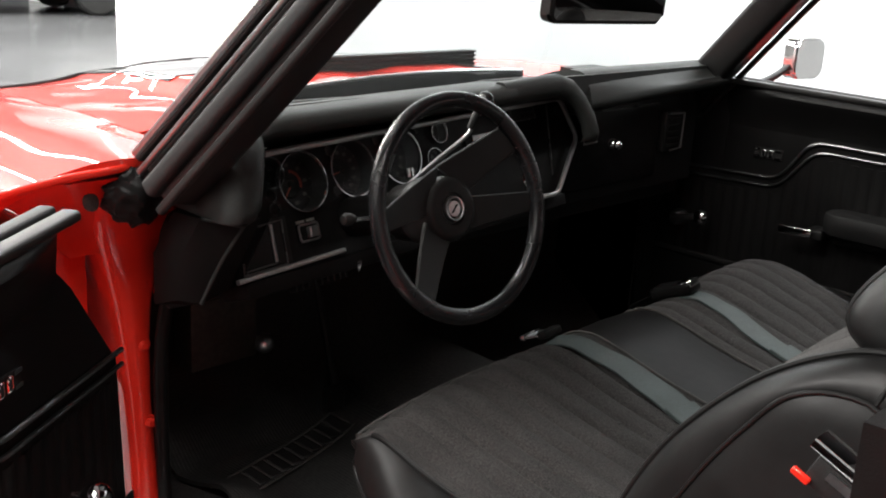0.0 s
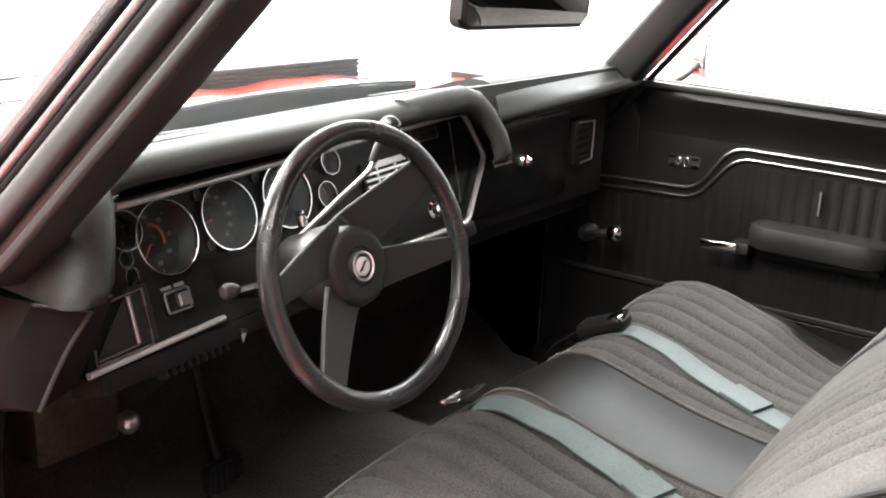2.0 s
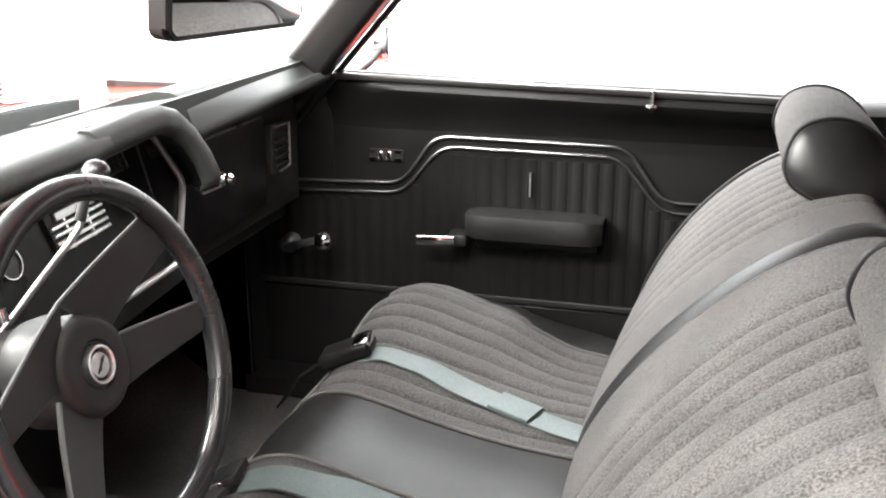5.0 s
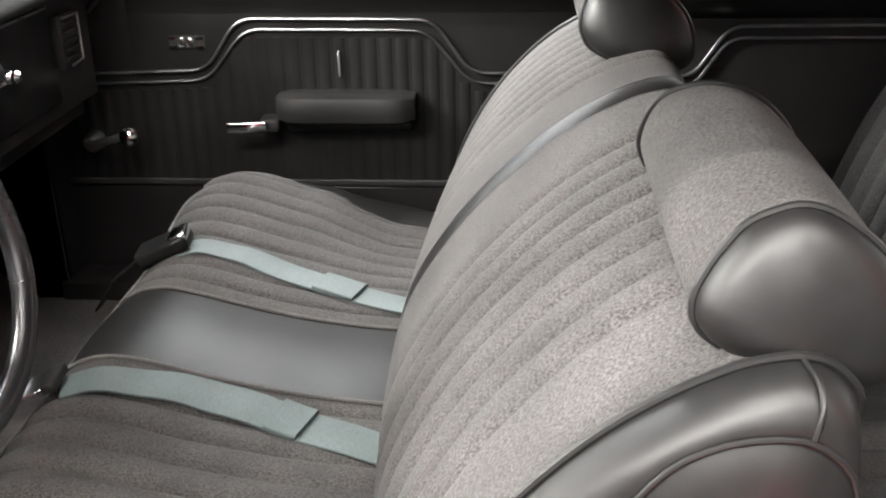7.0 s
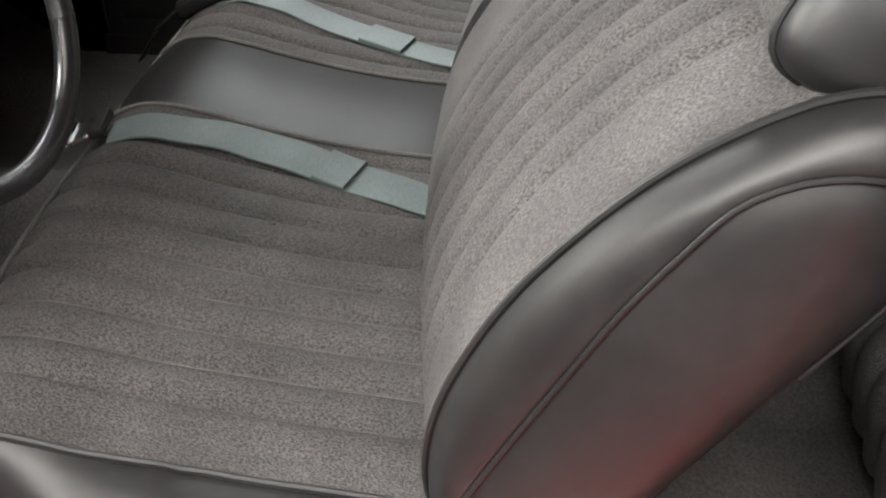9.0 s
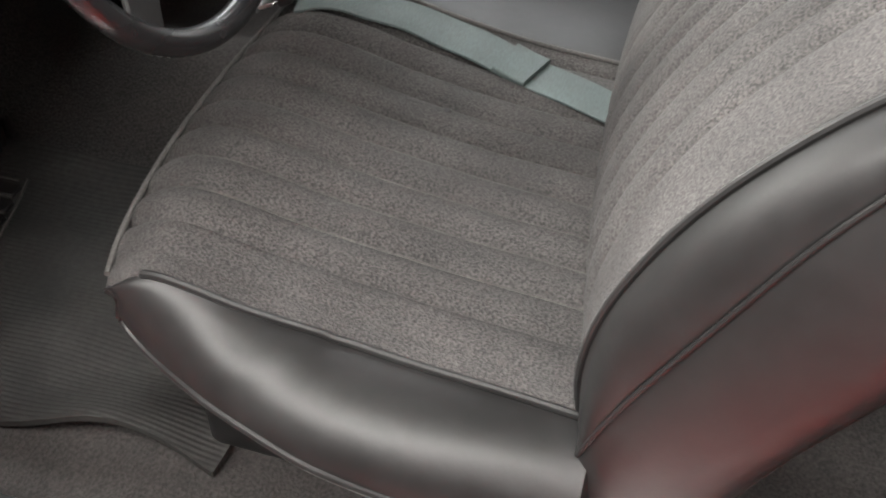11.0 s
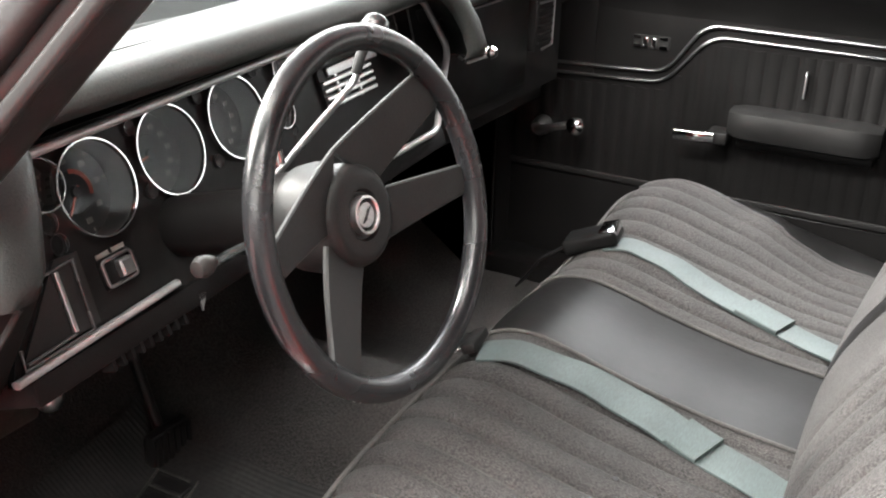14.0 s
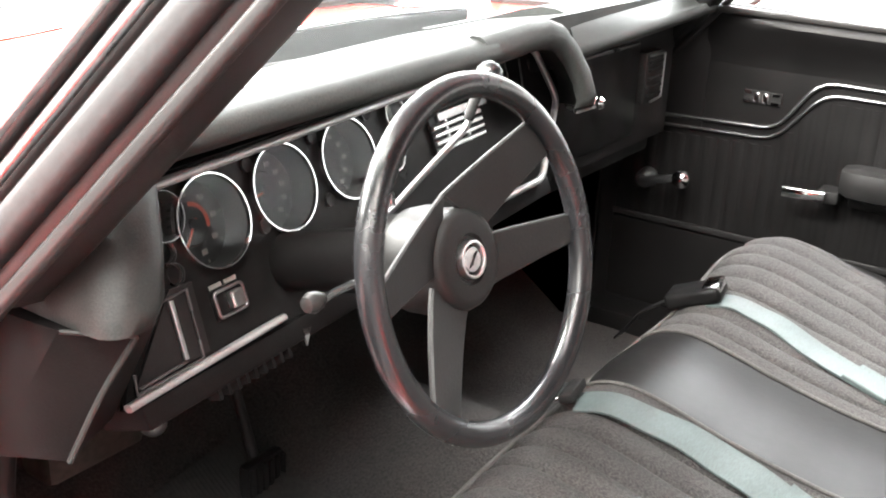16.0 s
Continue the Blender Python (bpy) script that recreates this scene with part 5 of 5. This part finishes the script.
headrest(0.25, 0.571, 0.036, 0.024, "grey cloth headrest with black vinyl ends, raised on posts")


def cush_at(y, off=0.0):
    best = None
    for a, c in zip(CUSH, CUSH[1:]):
        if min(a.y, c.y) <= y <= max(a.y, c.y):
            t = (y - a.y) / (c.y - a.y) if c.y != a.y else 0
            best = lerp(a.z, c.z, t)
            break
    return (best if best is not None else 0.55) + off


def seat_belt(way, widths, buckle, keep):
    """A lap belt laid along way, points of (x, y) from the rear to the front of the cushion."""
    th = thing("seat_belt", "faded teal-grey lap belt with black buckle lying on the seat" if buckle else "faded teal-grey lap belt with a chrome latch tongue on the seat", "seat belt", (way[1][0], -0.2, 0.57), "lap belts on the bench")
    flat = smooth_path([(x, y, 0) for x, y in way], 8)
    n = len(flat) - 1
    pth = [Vector((p.x, p.y, cush_at(p.y, 0.0035 + 0.0022 * math.sin(0.55 * i) * math.sin(0.23 * i + 1)))) for i, p in enumerate(flat)]
    wid = lambda t: curve_at(widths, t)
    bend = lambda t: [(a * wid(t) / 0.05, b + 0.0016 * math.cos(2.2 * a / 0.025)) for a, b in rrect(0.05, 0.0032, 0.001)]
    part("webbing", sweep(pth, bend), WEB, th, "faded teal-grey webbing")
    k = int(keep * n)
    kp = [p + Vector((0, 0, 0.003)) for p in pth[k:k + 4]]
    part("keeper", sweep(kp, [(a * (wid(keep) + 0.003) / 0.05, b) for a, b in rrect(0.05, 0.006, 0.002)]), WEB, th, "webbing keeper loop")
    ex, ey = way[-1]
    m = Matrix.Translation((ex + 0.004, ey + 0.012, 0.608)) @ pose(0, 0, 0, -22, 0, 8)
    if buckle:
        bk = part("buckle", box((-0.028, -0.032, -0.010), (0.028, 0.05, 0.013), 0.007, 3, m), GLOSS, th, "black push-button buckle")
        part("buckle_button", box((-0.023, -0.033, 0.001), (0.023, -0.006, 0.0165), 0.005, 3, m), CHROME, bk, "chrome button")
        part("anchor_tongue", sweep([m @ Vector((0, 0.045, 0)), m @ Vector((0.004, 0.10, -0.015)), m @ Vector((0.012, 0.15, -0.05))], rrect(0.024, 0.003, 0.001)), DULL, bk, "flat black anchor strap")
    else:
        bk = part("tongue", box((-0.022, 0.0, -0.002), (0.022, 0.036, 0.002), 0.001, 1, m), BEAD, th, "chrome latch tongue")
        part("tongue_bar", box((-0.024, 0.030, -0.004), (0.024, 0.042, 0.005), 0.002, 2, m), CHROME, bk, "chrome end bar")
        part("tongue_grip", box((-0.025, -0.012, -0.006), (0.025, 0.006, 0.006), 0.003, 2, m), PLASTIC, bk)
    return th


part("burn_mark", lathe([(0, 0), (0.005, 0), (0.004, 0.0012), (0, 0.0015)], pose(-0.24, -0.196, cush_at(-0.196, -0.002)), 9), KICK, bench, "small dark burn mark")
seat_belt([(-0.185, -0.42), (-0.160, -0.343), (-0.127, -0.237), (-0.110, -0.145), (-0.117, -0.06), (-0.135, 0.012)], [(0, 0.048), (0.3, 0.054), (0.6, 0.06), (0.85, 0.054), (1, 0.046)], False, 0.37)
seat_belt([(0.155, -0.42), (0.194, -0.29), (0.24, -0.14), (0.25, -0.06), (0.243, 0.0)], [(0, 0.042), (0.5, 0.05), (1, 0.047)], True, 0.30)

# shoulder belt hanging behind the driver's door opening
hb = thing("shoulder_belt", "black shoulder belt hanging with a chrome latch plate", "seat belt", (-0.73, -0.7, 0.8))
part("strap", sweep([(-0.757, -0.79, 0.94), (-0.757, -0.78, 0.87), (-0.757, -0.79, 0.6), (-0.757, -0.79, 0.36)], rrect(0.05, 0.004, 0.001), (1, 0, 0)), SEAL, hb, "black webbing")
LP = Matrix.Translation((-0.763, -0.685, 0.906)) @ pose(0, 0, 0, 24)
part("latch_plate", box((-0.008, -0.10, -0.008), (0.012, 0.0, 0.001), 0.002, 2, LP), CHROME, hb, "chrome latch plate")
part("latch_body", box((-0.005, -0.10, -0.034), (0.010, -0.008, -0.010), 0.003, 2, LP), PLASTIC, hb)
part("latch_label", box((-0.0065, -0.06, -0.020), (-0.005, -0.02, -0.013), 0, 1, LP), BEAD, hb, "worn label strip")
part("release", box((-0.0085, -0.014, -0.033), (-0.004, 0.0, -0.0275), 0.001, 1, LP), RED, hb, "red release mark")

# ---- rear seat ----
rear = thing("rear_bench", "rear bench seat in grey pleated cloth", "car seat", (0, -1.1, 0.3))
RC = smooth_path([(0, -1.17, 0.50), (0, -1.0, 0.51), (0, -0.87, 0.51), (0, -0.82, 0.49), (0, -0.80, 0.44), (0, -0.81, 0.36)], 5)
RB = smooth_path([(0, -1.0, 0.45), (0, -1.02, 0.55), (0, -1.07, 0.7), (0, -1.14, 0.82), (0, -1.21, 0.86), (0, -1.28, 0.84)], 5)
part("cushion", pleated(RC, -0.62, 0.62, -0.62, 0.055, -SG, [(-1.17, 0.33)], 0.008), CLOTH, rear, "grey pleated velour cushion")
part("back", pleated(RB, -0.62, 0.62, -0.62, 0.055, SG, [(-1.25, 0.45)], 0.008), CLOTH, rear, "grey pleated velour back")
part("parcel_shelf", box((-0.7, -1.9, 0.8), (0.7, -1.27, 0.84), 0.01), VINYL, shell)
part("rear_bulkhead", box((-0.76, -1.95, 0.3), (0.76, -1.9, 0.92)), VINYL, shell)

# ---- mirrors ----
mir = thing("rear_view_mirror", "black-framed rear-view mirror on the windshield", "mirror", (-0.05, 0.03, 1.13))
MM = Matrix.Translation((-0.05, 0.03, 1.13)) @ pose(0, 0, 0, 5, 0, -12)
XR = Matrix(((1, 0, 0, 0), (0, 0, -1, 0), (0, 1, 0, 0), (0, 0, 0, 1)))   # polygon frame facing -y
part("case", solid(rrect(0.236, 0.06, 0.014, 5), 0.022, MM @ Matrix.Translation((0, 0.011, 0)) @ XR, 0.005), PLASTIC, mir, "black mirror case")
part("glass", solid(rrect(0.222, 0.048, 0.01, 5), 0.002, MM @ Matrix.Translation((0, -0.012, 0)) @ XR), MIRROR, mir, "mirror glass")
part("stem", tube([(-0.05, 0.04, 1.14), (-0.03, 0.07, 1.19), (-0.02, 0.10, 1.21)], 0.006), CHROME, mir)
om = thing("door_mirror", "rectangular chrome door mirror outside the passenger window", "mirror", (0.86, 0.2, 0.93))
OMM = Matrix.Translation((0.972, 0.163, 0.992)) @ pose(0, 0, 0, 0, 0, -9)
part("head", solid(rrect(0.115, 0.095, 0.022, 5), 0.03, OMM @ Matrix.Translation((0, 0.03, 0)) @ XR, 0.008), CHROME, om, "chrome mirror head")
part("glass", solid(rrect(0.105, 0.086, 0.02, 5), 0.002, OMM @ Matrix.Translation((0, -0.001, 0)) @ XR), MIRROR, om, "mirror glass")
part("stalk", sweep(smooth_path([(0.83, 0.235, 0.93), (0.86, 0.22, 0.935), (0.89, 0.20, 0.952), (0.925, 0.185, 0.978)], 4), lambda t: rrect(lerp(0.03, 0.014, t), lerp(0.016, 0.01, t), 0.004)), PLASTIC, om, "dark mirror stalk")

# ---- lamp housings and far parked cars ----
for lx, ly, ll, lw in LAMPS:
    h = part("lamp_housing", box((lx - 0.2, ly - ll / 2 - 0.05, 4.16), (lx + 0.2, ly + ll / 2 + 0.05, 4.2), 0.01), WHITEWALL, None, "long white ceiling lamp housing")
    tagged(h, category="ceiling lamp", group="ceiling lamps")


def parked_car(x, y, turn):
    th = thing("parked_car", "dark car parked far back in the showroom", "car", (x, y, 0), "far parked cars")
    T = pose(x, y, 0, 0, 0, turn)
    rings = []
    for yy, w, z0, z1 in ((-2.2, 0.8, 0.4, 0.8), (-2.0, 0.88, 0.25, 0.95), (-0.9, 0.92, 0.22, 1.0), (-0.6, 0.86, 0.22, 1.35), (0.5, 0.86, 0.22, 1.4), (1.0, 0.92, 0.22, 1.0), (2.0, 0.88, 0.25, 0.85), (2.2, 0.8, 0.4, 0.75)):
        rings.append([T @ Vector((a * w, yy, lerp(z0, z1, c))) for a, c in ((-0.9, 0), (0.9, 0), (1, 0.2), (1, 0.6), (0.85, 1), (-0.85, 1), (-1, 0.6), (-1, 0.2))])
    part("body", loft(rings), BLACKPAINT, th, "black painted body")
    for sx in (-1, 1):
        for yy in (-1.35, 1.35):
            wh = part("wheel", lathe([(0.16, -0.1), (0.3, -0.1), (0.335, -0.07), (0.335, 0.07), (0.3, 0.1), (0.16, 0.1), (0.15, 0.05), (0.15, -0.05)], T @ pose(sx * 0.82, yy, 0.335, 0, 90), 24), TYRE, th, "black tyre")
            part("rim", lathe([(0, 0.06), (0.15, 0.07), (0.16, 0.09), (0.16, -0.05), (0, -0.05)], T @ pose(sx * 0.82, yy, 0.335, 0, 90 * sx), 20), BRIGHT, wh)
    return th


parked_car(4.6, 14.0, 85)
parked_car(0.2, 14.4, 80)

# rows of small white bars on the hood stripe: broken lamp reflections painted on
for row, (y0, n, w) in enumerate(((0.80, 11, 0.012), (0.765, 8, 0.008))):
    for k in range(n):
        x = -0.27 + 0.011 * k
        y = y0 + 0.004 * (k % 3)
        part("lamp_glint_bar", sheet(lambda a, b: scoop_z(a, b) + 0.0045, x, x + 0.009, y, y + w, 2, 2, 0.001), WHITEWALL, hood, "small white bar standing for a lamp reflection")
